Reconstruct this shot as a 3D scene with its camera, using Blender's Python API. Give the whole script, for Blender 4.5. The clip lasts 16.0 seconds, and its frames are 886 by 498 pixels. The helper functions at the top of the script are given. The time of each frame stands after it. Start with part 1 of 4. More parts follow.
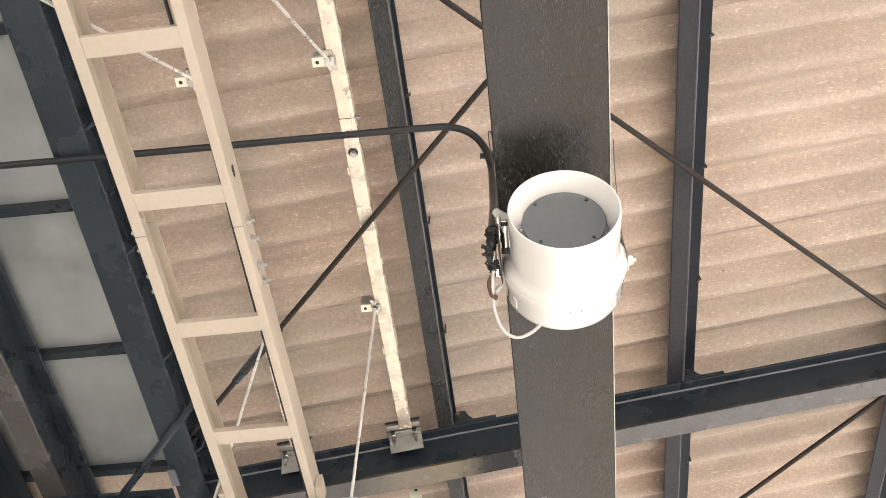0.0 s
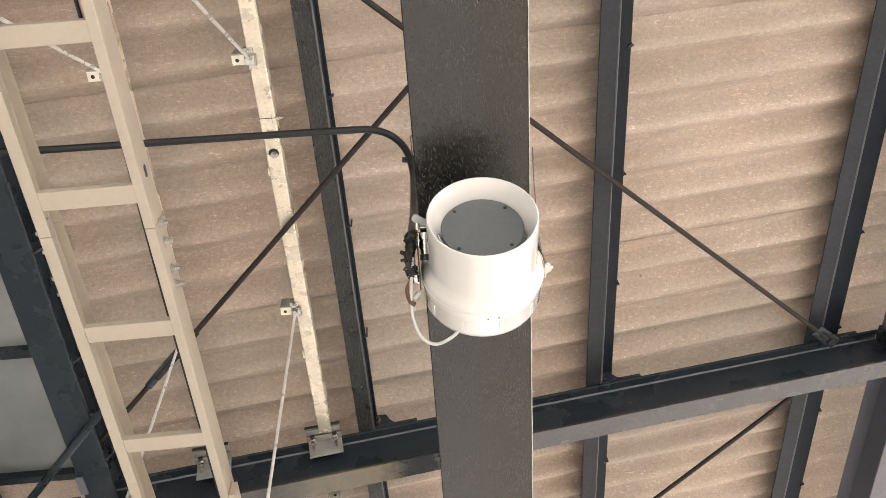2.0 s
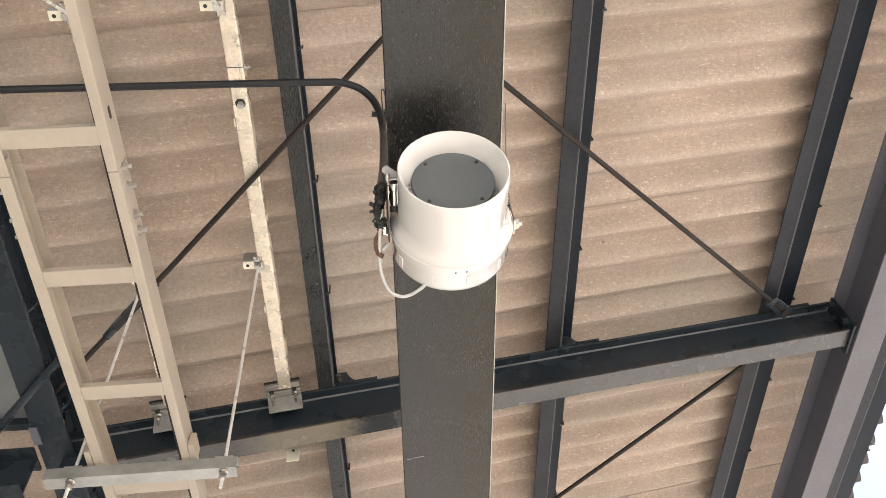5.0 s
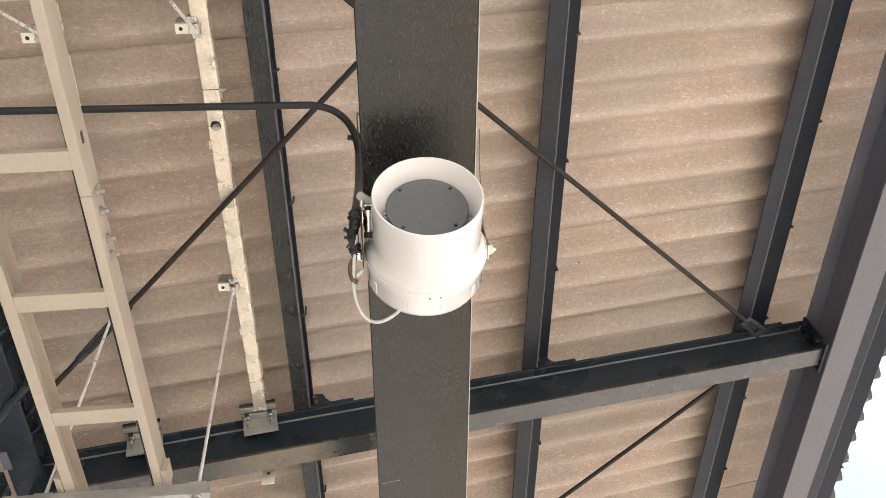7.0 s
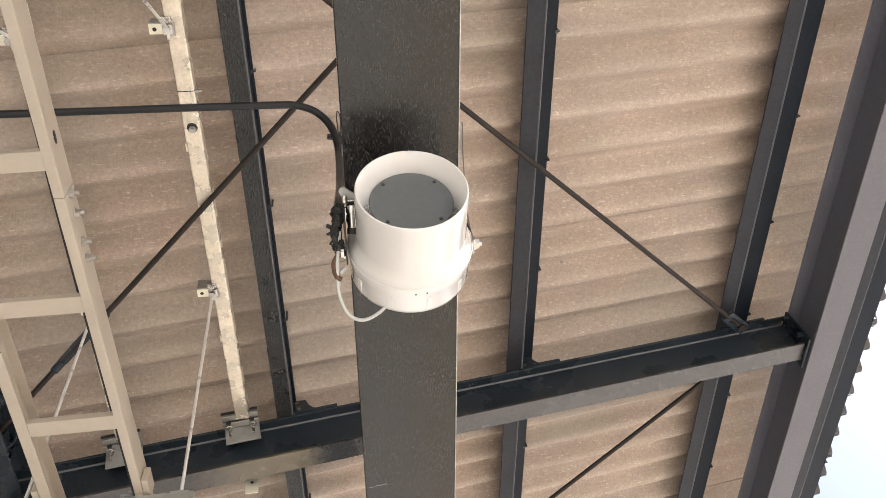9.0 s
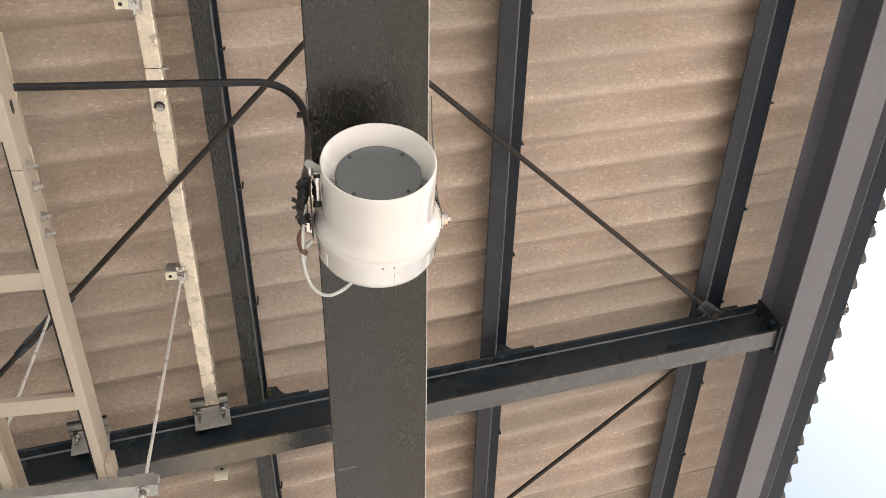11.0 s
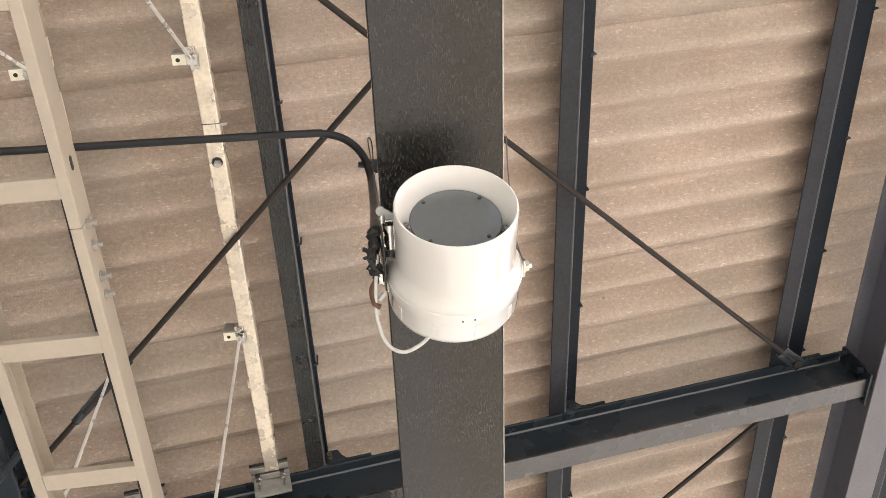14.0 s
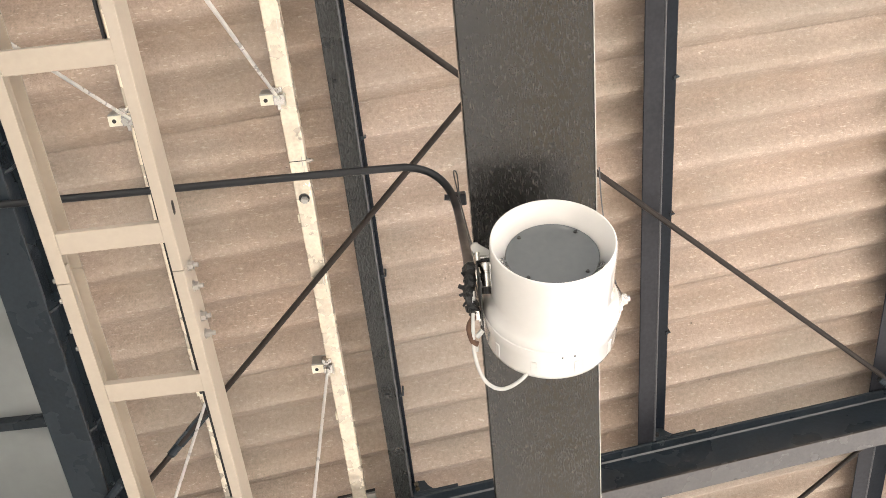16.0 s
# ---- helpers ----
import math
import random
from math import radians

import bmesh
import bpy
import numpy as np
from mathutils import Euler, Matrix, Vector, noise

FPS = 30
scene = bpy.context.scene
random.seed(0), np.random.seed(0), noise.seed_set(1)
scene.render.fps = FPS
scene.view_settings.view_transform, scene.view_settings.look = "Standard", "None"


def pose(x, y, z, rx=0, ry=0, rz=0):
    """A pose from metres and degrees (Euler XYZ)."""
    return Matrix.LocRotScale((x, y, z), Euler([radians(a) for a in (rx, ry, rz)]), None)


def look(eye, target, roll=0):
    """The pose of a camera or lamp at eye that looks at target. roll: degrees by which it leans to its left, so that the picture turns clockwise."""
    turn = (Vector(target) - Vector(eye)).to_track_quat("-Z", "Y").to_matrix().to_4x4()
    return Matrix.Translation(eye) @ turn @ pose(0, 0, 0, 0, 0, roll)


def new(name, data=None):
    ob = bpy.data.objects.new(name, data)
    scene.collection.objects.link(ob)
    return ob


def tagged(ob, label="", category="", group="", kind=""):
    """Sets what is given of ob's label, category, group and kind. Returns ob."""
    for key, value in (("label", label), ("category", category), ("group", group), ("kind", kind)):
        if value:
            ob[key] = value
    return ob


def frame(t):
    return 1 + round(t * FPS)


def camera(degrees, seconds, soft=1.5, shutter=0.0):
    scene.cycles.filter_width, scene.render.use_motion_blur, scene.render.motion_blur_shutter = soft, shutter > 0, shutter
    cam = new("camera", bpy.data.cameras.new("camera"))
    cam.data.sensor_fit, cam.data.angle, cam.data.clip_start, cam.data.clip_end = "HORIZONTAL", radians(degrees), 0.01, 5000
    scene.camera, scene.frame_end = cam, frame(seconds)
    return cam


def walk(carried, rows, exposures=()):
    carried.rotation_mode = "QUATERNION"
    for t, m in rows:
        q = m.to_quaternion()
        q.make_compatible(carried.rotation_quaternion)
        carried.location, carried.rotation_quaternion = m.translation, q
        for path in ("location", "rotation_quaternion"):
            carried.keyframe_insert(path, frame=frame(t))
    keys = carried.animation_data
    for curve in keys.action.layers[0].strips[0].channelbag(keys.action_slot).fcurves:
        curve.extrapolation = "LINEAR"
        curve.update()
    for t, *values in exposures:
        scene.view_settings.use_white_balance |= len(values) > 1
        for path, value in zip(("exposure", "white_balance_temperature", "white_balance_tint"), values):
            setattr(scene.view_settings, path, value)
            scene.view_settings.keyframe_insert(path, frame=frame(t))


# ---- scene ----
cam = camera(56.3, 16.0, soft=0.8)
PATH = [
    (0, (0.007, 0.112, 1.634), (-0.105, 1.106, 3.366), 0.4),
    (0.5, (0.016, 0.11, 1.643), (-0.049, 1.095, 3.383), -1.8),
    (1, (0.025, 0.108, 1.647), (0.005, 1.087, 3.391), -4.0),
    (1.5, (0.022, 0.106, 1.648), (0.046, 1.091, 3.388), -6.1),
    (2, (0.022, 0.109, 1.646), (0.085, 1.117, 3.373), -7.6),
    (2.5, (0.016, 0.118, 1.638), (0.111, 1.155, 3.345), -8.6),
    (3, (0.014, 0.125, 1.634), (0.127, 1.185, 3.326), -8.9),
    (3.5, (0.01, 0.125, 1.631), (0.132, 1.199, 3.314), -9.0),
    (4, (0.004, 0.131, 1.634), (0.135, 1.21, 3.313), -9.1),
    (6.5, (0.013, 0.121, 1.639), (0.204, 1.179, 3.325), -11.3),
    (7, (0.015, 0.114, 1.641), (0.22, 1.158, 3.334), -12.2),
    (7.5, (0.021, 0.124, 1.641), (0.241, 1.159, 3.337), -13.2),
    (8, (0.023, 0.132, 1.643), (0.26, 1.162, 3.34), -14.6),
    (8.5, (0.02, 0.139, 1.65), (0.27, 1.166, 3.348), -15.5),
    (9, (0.005, 0.146, 1.651), (0.263, 1.172, 3.348), -15.9),
    (9.5, (0.019, 0.173, 1.648), (0.297, 1.208, 3.336), -16.6),
    (12, (0.024, 0.187, 1.651), (0.333, 1.221, 3.334), -17.8),
    (12.5, (0.02, 0.179, 1.66), (0.308, 1.199, 3.356), -17.3),
    (13, (0.0, 0.188, 1.67), (0.265, 1.177, 3.388), -17.0),
    (13.5, (-0.015, 0.208, 1.694), (0.226, 1.16, 3.436), -16.9),
    (14, (-0.017, 0.245, 1.737), (0.192, 1.162, 3.503), -16.2),
    (14.5, (-0.041, 0.253, 1.755), (0.131, 1.139, 3.539), -14.9),
    (15, (-0.064, 0.248, 1.76), (0.072, 1.116, 3.557), -13.4),
    (15.5, (-0.053, 0.235, 1.749), (0.033, 1.094, 3.553), -11.1),
    (16, (-0.054, 0.226, 1.755), (-0.006, 1.086, 3.56), -8.9),
]
EXPOSURES = [(0, 1.77), (0.6, 1.62), (1.0, 1.53), (1.5, 1.50), (3, 1.47), (4, 1.48), (7, 1.40), (8.5, 1.36), (9.5, 1.27), (12.5, 1.21), (13.5, 1.36), (14.5, 1.47), (15.2, 1.68), (16, 1.74)]
walk(cam, [(t, look(eye, target, roll)) for t, eye, target, roll in PATH], EXPOSURES)

# ---- light ----
world = bpy.data.worlds.new("sky")
scene.world = world
world.use_nodes = True
wn, wl = world.node_tree.nodes, world.node_tree.links
sky = wn.new("ShaderNodeTexSky")
sky.sky_type = "NISHITA"
sky.sun_disc = False
sky.sun_elevation, sky.sun_rotation = radians(46), radians(112)
sky.air_density, sky.dust_density = 1.0, 9.0
wn["Background"].inputs["Strength"].default_value = 0.145
wl.new(sky.outputs["Color"], wn["Background"].inputs["Color"])
sun = new("sun", bpy.data.lights.new("sun", "SUN"))
sun.data.energy, sun.data.angle, sun.data.color = 3.2, radians(0.6), (1.0, 0.99, 0.975)
# the sun stands over the open corner at +x and -y
SUN_DIR = Vector((math.cos(radians(46)) * 0.927, -math.cos(radians(46)) * 0.375, math.sin(radians(46))))
sun.matrix_world = look(SUN_DIR * 30, (0, 0, 0))


# ---- materials ----
def mat(name, color, rough=0.5, metal=0.0, var=0.15, scale=8.0, bump=0.0, bump_scale=60.0, spec=0.5, dark=None, fine=90.0, coat=0.0, per_object=0.0):
    """Paint-like material: two scales of colour variation, and a fine relief."""
    m = bpy.data.materials.new(name)
    m.use_nodes = True
    n, l = m.node_tree.nodes, m.node_tree.links
    b = n["Principled BSDF"]
    b.inputs["Roughness"].default_value, b.inputs["Metallic"].default_value = rough, metal
    b.inputs["Specular IOR Level"].default_value = spec
    b.inputs["Coat Weight"].default_value = coat
    tc = n.new("ShaderNodeTexCoord")
    big, small = n.new("ShaderNodeTexNoise"), n.new("ShaderNodeTexNoise")
    big.inputs["Scale"].default_value, big.inputs["Detail"].default_value = scale, 6
    small.inputs["Scale"].default_value, small.inputs["Detail"].default_value = fine, 4
    l.new(tc.outputs["Object"], big.inputs["Vector"])
    l.new(tc.outputs["Object"], small.inputs["Vector"])
    mix = n.new("ShaderNodeMix")
    mix.data_type = "RGBA"
    lo = dark or tuple(c * (1 - var) for c in color)
    hi = tuple(min(1, c * (1 + var)) for c in color)
    mix.inputs["A"].default_value, mix.inputs["B"].default_value = (*lo, 1), (*hi, 1)
    add = n.new("ShaderNodeMath")
    add.operation = "MULTIPLY_ADD"
    add.inputs[1].default_value = 0.45
    l.new(small.outputs["Fac"], add.inputs[0])
    half = n.new("ShaderNodeMath")
    half.operation = "MULTIPLY"
    half.inputs[1].default_value = 0.55
    l.new(big.outputs["Fac"], half.inputs[0])
    l.new(half.outputs[0], add.inputs[2])
    ramp = n.new("ShaderNodeMapRange")
    ramp.inputs["From Min"].default_value, ramp.inputs["From Max"].default_value = 0.32, 0.68
    l.new(add.outputs[0], ramp.inputs["Value"])
    l.new(ramp.outputs["Result"], mix.inputs["Factor"])
    out = mix.outputs["Result"]
    if per_object:
        info = n.new("ShaderNodeObjectInfo")
        hsv = n.new("ShaderNodeHueSaturation")
        mr = n.new("ShaderNodeMapRange")
        mr.inputs["To Min"].default_value, mr.inputs["To Max"].default_value = 1 - per_object, 1 + per_object
        l.new(info.outputs["Random"], mr.inputs["Value"])
        l.new(mr.outputs["Result"], hsv.inputs["Value"])
        l.new(out, hsv.inputs["Color"])
        out = hsv.outputs["Color"]
    l.new(out, b.inputs["Base Color"])
    rr = n.new("ShaderNodeMapRange")
    rr.inputs["To Min"].default_value, rr.inputs["To Max"].default_value = max(0.02, rough - 0.1), min(1, rough + 0.1)
    l.new(big.outputs["Fac"], rr.inputs["Value"])
    l.new(rr.outputs["Result"], b.inputs["Roughness"])
    if bump:
        bn, bp = n.new("ShaderNodeTexNoise"), n.new("ShaderNodeBump")
        bn.inputs["Scale"].default_value, bn.inputs["Detail"].default_value = bump_scale, 5
        bp.inputs["Strength"].default_value, bp.inputs["Distance"].default_value = bump, 0.004
        l.new(tc.outputs["Object"], bn.inputs["Vector"])
        l.new(bn.outputs["Fac"], bp.inputs["Height"])
        l.new(bp.outputs["Normal"], b.inputs["Normal"])
    return m


def cement_mat():
    """Fibre cement: brown-grey, blotched along the sheet, with pale flecks and faint stains."""
    m = mat("fibre_cement", (0.415, 0.334, 0.276), 0.85, 0, 0.22, 3.0, 0.45, 260, 0.25, fine=210, per_object=0.04)
    n, l = m.node_tree.nodes, m.node_tree.links
    b = n["Principled BSDF"]
    base = b.inputs["Base Color"].links[0].from_socket
    tc = n.new("ShaderNodeTexCoord")
    # pale fibres
    mp = n.new("ShaderNodeMapping")
    mp.inputs["Scale"].default_value = (48, 185, 110)
    vor = n.new("ShaderNodeTexNoise")
    vor.inputs["Scale"].default_value, vor.inputs["Detail"].default_value = 1.0, 4
    vor.inputs["Roughness"].default_value = 0.62
    l.new(tc.outputs["Object"], mp.inputs["Vector"])
    l.new(mp.outputs["Vector"], vor.inputs["Vector"])
    r = n.new("ShaderNodeMapRange")
    r.inputs["From Min"].default_value, r.inputs["From Max"].default_value = 0.605, 0.645
    r.inputs["To Max"].default_value = 0.56
    l.new(vor.outputs["Fac"], r.inputs["Value"])
    mx = n.new("ShaderNodeMix")
    mx.data_type = "RGBA"
    mx.inputs["B"].default_value = (0.70, 0.62, 0.53, 1)
    l.new(base, mx.inputs["A"])
    l.new(r.outputs["Result"], mx.inputs["Factor"])
    # reddish and greyish stains, long in the sheet's direction
    mp2 = n.new("ShaderNodeMapping")
    mp2.inputs["Scale"].default_value = (0.9, 4.5, 4.5)
    st = n.new("ShaderNodeTexNoise")
    st.inputs["Scale"].default_value, st.inputs["Detail"].default_value = 1.6, 5
    l.new(tc.outputs["Object"], mp2.inputs["Vector"])
    l.new(mp2.outputs["Vector"], st.inputs["Vector"])
    r2 = n.new("ShaderNodeMapRange")
    r2.inputs["From Min"].default_value, r2.inputs["From Max"].default_value = 0.45, 0.7
    r2.inputs["To Max"].default_value = 0.4
    l.new(st.outputs["Fac"], r2.inputs["Value"])
    mx2 = n.new("ShaderNodeMix")
    mx2.data_type = "RGBA"
    mx2.inputs["B"].default_value = (0.30, 0.225, 0.165, 1)
    l.new(mx.outputs["Result"], mx2.inputs["A"])
    l.new(r2.outputs["Result"], mx2.inputs["Factor"])
    # grey-green weathering in wide patches
    wp, wr, mx3 = n.new("ShaderNodeTexNoise"), n.new("ShaderNodeMapRange"), n.new("ShaderNodeMix")
    wp.inputs["Scale"].default_value, wp.inputs["Detail"].default_value = 2.1, 4
    l.new(tc.outputs["Object"], wp.inputs["Vector"])
    wr.inputs["From Min"].default_value, wr.inputs["From Max"].default_value = 0.44, 0.62
    wr.inputs["To Max"].default_value = 0.60
    l.new(wp.outputs["Fac"], wr.inputs["Value"])
    mx3.data_type = "RGBA"
    mx3.inputs["B"].default_value = (0.325, 0.285, 0.240, 1)
    l.new(mx2.outputs["Result"], mx3.inputs["A"])
    l.new(wr.outputs["Result"], mx3.inputs["Factor"])
    # shade at the roof edge put into the colour: darker towards the sheet ends
    sx, ar, mx4 = n.new("ShaderNodeSeparateXYZ"), n.new("ShaderNodeMapRange"), n.new("ShaderNodeMix")
    l.new(tc.outputs["Object"], sx.inputs["Vector"])
    ar.inputs["From Min"].default_value, ar.inputs["From Max"].default_value = 2.085, 2.15
    ar.inputs["To Max"].default_value = 0.9
    l.new(sx.outputs["X"], ar.inputs["Value"])
    mx4.data_type = "RGBA"
    mx4.inputs["B"].default_value = (0.062, 0.062, 0.064, 1)
    l.new(mx3.outputs["Result"], mx4.inputs["A"])
    l.new(ar.outputs["Result"], mx4.inputs["Factor"])
    # coarse grain, and a few dark specks
    gr = n.new("ShaderNodeTexNoise")
    gr.inputs["Scale"].default_value, gr.inputs["Detail"].default_value = 95, 3
    gr.inputs["Roughness"].default_value = 0.7
    l.new(tc.outputs["Object"], gr.inputs["Vector"])
    r3 = n.new("ShaderNodeMapRange")
    r3.inputs["From Min"].default_value, r3.inputs["From Max"].default_value = 0.32, 0.68
    r3.inputs["To Min"].default_value, r3.inputs["To Max"].default_value = 0.86, 1.12
    l.new(gr.outputs["Fac"], r3.inputs["Value"])
    vo = n.new("ShaderNodeTexVoronoi")
    vo.inputs["Scale"].default_value = 6
    l.new(tc.outputs["Object"], vo.inputs["Vector"])
    r4 = n.new("ShaderNodeMapRange")
    r4.inputs["From Min"].default_value, r4.inputs["From Max"].default_value = 0.014, 0.024
    r4.inputs["To Min"].default_value, r4.inputs["To Max"].default_value = 0.35, 1.0
    l.new(vo.outputs["Distance"], r4.inputs["Value"])
    mu = n.new("ShaderNodeMath")
    mu.operation = "MULTIPLY"
    l.new(r3.outputs["Result"], mu.inputs[0])
    l.new(r4.outputs["Result"], mu.inputs[1])
    # rows of fine pits that the mould left, in patches
    pit, pm = n.new("ShaderNodeTexVoronoi"), n.new("ShaderNodeMapping")
    pm.inputs["Scale"].default_value = (118, 118, 0)
    pit.inputs["Scale"].default_value, pit.inputs["Randomness"].default_value = 1.0, 0.12
    l.new(tc.outputs["Object"], pm.inputs["Vector"])
    l.new(pm.outputs["Vector"], pit.inputs["Vector"])
    r5, r6, patch = n.new("ShaderNodeMapRange"), n.new("ShaderNodeMapRange"), n.new("ShaderNodeTexNoise")
    r5.inputs["From Min"].default_value, r5.inputs["From Max"].default_value = 0.16, 0.30
    r5.inputs["To Min"].default_value, r5.inputs["To Max"].default_value = 1.0, 0.0
    l.new(pit.outputs["Distance"], r5.inputs["Value"])
    patch.inputs["Scale"].default_value, patch.inputs["Detail"].default_value = 5.0, 3
    l.new(tc.outputs["Object"], patch.inputs["Vector"])
    r6.inputs["From Min"].default_value, r6.inputs["From Max"].default_value = 0.48, 0.62
    r6.inputs["To Max"].default_value = 0.10
    l.new(patch.outputs["Fac"], r6.inputs["Value"])
    pk, pd = n.new("ShaderNodeMath"), n.new("ShaderNodeMath")
    pk.operation, pd.operation = "MULTIPLY", "SUBTRACT"
    l.new(r5.outputs["Result"], pk.inputs[0])
    l.new(r6.outputs["Result"], pk.inputs[1])
    l.new(mu.outputs[0], pd.inputs[0])
    l.new(pk.outputs[0], pd.inputs[1])
    vm = n.new("ShaderNodeVectorMath")
    vm.operation = "SCALE"
    l.new(mx4.outputs["Result"], vm.inputs[0])
    l.new(pd.outputs[0], vm.inputs["Scale"])
    l.new(vm.outputs[0], b.inputs["Base Color"])
    return m


M_ROOF = cement_mat()
M_BLACK = mat("black_paint", (0.020, 0.027, 0.034), 0.28, 0, 0.3, 6, 0.25, 70, 0.3)
M_BEAM = mat("thick_black_paint", (0.0115, 0.0112, 0.0108), 0.15, 0, 0.45, 26, 0.0, 75, 0.52, fine=230)
def paint_runs(m):
    """Small drops and runs in thick paint, drawn out along the girder, on a faint orange-peel."""
    n, l = m.node_tree.nodes, m.node_tree.links
    tc, mp = n.new("ShaderNodeTexCoord"), n.new("ShaderNodeMapping")
    mp.inputs["Scale"].default_value = (420, 120, 420)
    a, c = n.new("ShaderNodeTexNoise"), n.new("ShaderNodeTexNoise")
    a.inputs["Scale"].default_value, a.inputs["Detail"].default_value = 1.0, 2
    c.inputs["Scale"].default_value, c.inputs["Detail"].default_value = 240, 2
    l.new(tc.outputs["Object"], mp.inputs["Vector"])
    l.new(mp.outputs["Vector"], a.inputs["Vector"])
    l.new(tc.outputs["Object"], c.inputs["Vector"])
    r = n.new("ShaderNodeMapRange")
    r.inputs["From Min"].default_value, r.inputs["From Max"].default_value = 0.50, 0.70
    l.new(a.outputs["Fac"], r.inputs["Value"])
    b1, b2 = n.new("ShaderNodeBump"), n.new("ShaderNodeBump")
    b1.inputs["Strength"].default_value, b1.inputs["Distance"].default_value = 0.30, 0.0010
    b2.inputs["Strength"].default_value, b2.inputs["Distance"].default_value = 0.12, 0.001
    l.new(r.outputs["Result"], b1.inputs["Height"])
    l.new(c.outputs["Fac"], b2.inputs["Height"])
    l.new(b2.outputs["Normal"], b1.inputs["Normal"])
    l.new(b1.outputs["Normal"], n["Principled BSDF"].inputs["Normal"])
    # lighter tone on the ridges
    p = n["Principled BSDF"]
    base = p.inputs["Base Color"].links[0].from_socket
    d, mx, spot, sr, mm = n.new("ShaderNodeMapRange"), n.new("ShaderNodeMix"), n.new("ShaderNodeTexNoise"), n.new("ShaderNodeMapRange"), n.new("ShaderNodeMath")
    d.inputs["From Min"].default_value, d.inputs["From Max"].default_value = 0.56, 0.72
    l.new(a.outputs["Fac"], d.inputs["Value"])
    spot.inputs["Scale"].default_value, spot.inputs["Detail"].default_value = 9.0, 4
    l.new(tc.outputs["Object"], spot.inputs["Vector"])
    sr.inputs["From Min"].default_value, sr.inputs["From Max"].default_value = 0.38, 0.66
    sr.inputs["To Min"].default_value, sr.inputs["To Max"].default_value = 0.25, 1.0
    l.new(spot.outputs["Fac"], sr.inputs["Value"])
    mm.operation = "MULTIPLY"
    l.new(d.outputs["Result"], mm.inputs[0])
    l.new(sr.outputs["Result"], mm.inputs[1])
    mx.data_type = "RGBA"
    mx.inputs["B"].default_value = (0.046, 0.041, 0.034, 1)
    l.new(base, mx.inputs["A"])
    l.new(mm.outputs[0], mx.inputs["Factor"])
    l.new(mx.outputs["Result"], p.inputs["Base Color"])


paint_runs(M_BEAM)
def cracked_along(m):
    """Old brush paint, split into ridges along the member."""
    n, l = m.node_tree.nodes, m.node_tree.links
    tc, mp = n.new("ShaderNodeTexCoord"), n.new("ShaderNodeMapping")
    mp.inputs["Scale"].default_value = (230, 95, 230)
    a = n.new("ShaderNodeTexNoise")
    a.inputs["Scale"].default_value, a.inputs["Detail"].default_value = 1.0, 4
    l.new(tc.outputs["Object"], mp.inputs["Vector"])
    l.new(mp.outputs["Vector"], a.inputs["Vector"])
    r = n.new("ShaderNodeMapRange")
    r.inputs["From Min"].default_value, r.inputs["From Max"].default_value = 0.40, 0.60
    l.new(a.outputs["Fac"], r.inputs["Value"])
    b = n["Principled BSDF"]
    bp = n.new("ShaderNodeBump")
    bp.inputs["Strength"].default_value, bp.inputs["Distance"].default_value = 0.8, 0.003
    l.new(r.outputs["Result"], bp.inputs["Height"])
    l.new(bp.outputs["Normal"], b.inputs["Normal"])
    base = b.inputs["Base Color"].links[0].from_socket
    k = n.new("ShaderNodeMapRange")
    k.inputs["To Min"].default_value, k.inputs["To Max"].default_value = 0.55, 1.15
    l.new(r.outputs["Result"], k.inputs["Value"])
    vm = n.new("ShaderNodeVectorMath")
    vm.operation = "SCALE"
    l.new(base, vm.inputs[0])
    l.new(k.outputs["Result"], vm.inputs["Scale"])
    l.new(vm.outputs[0], b.inputs["Base Color"])


# pale tone for an edge that catches the light from outside
M_LIT_EDGE = mat("lit_edge", (0.48, 0.46, 0.43), 0.45, 0, 0.3, 14, 0.0)
M_TARRY = mat("flaking_black_paint", (0.024, 0.026, 0.025), 0.30, 0, 0.5, 14, 0.9, 60, 0.5)
cracked_along(M_TARRY)
M_EDGE = mat("pale_edge_paint", (0.085, 0.086, 0.092), 0.45, 0, 0.25, 9, 0.1, 70)
# both tones lightened: the sky's haze over the edge girder put into the colour
M_SIDE = mat("blue_grey_plus_haze", (0.115, 0.118, 0.142), 0.5, 0, 0.15, 5, 0.15, 60, 0.35)
M_FLANGE = mat("grey_plus_haze", (0.118, 0.113, 0.124), 0.5, 0, 0.15, 5, 0.15, 60, 0.35)
# black paint lightened: light from the ground put into its colour
M_UNDERLIT = mat("underlit_black_paint", (0.052, 0.048, 0.046), 0.26, 0, 0.3, 7, 0.2, 70, 0.6)
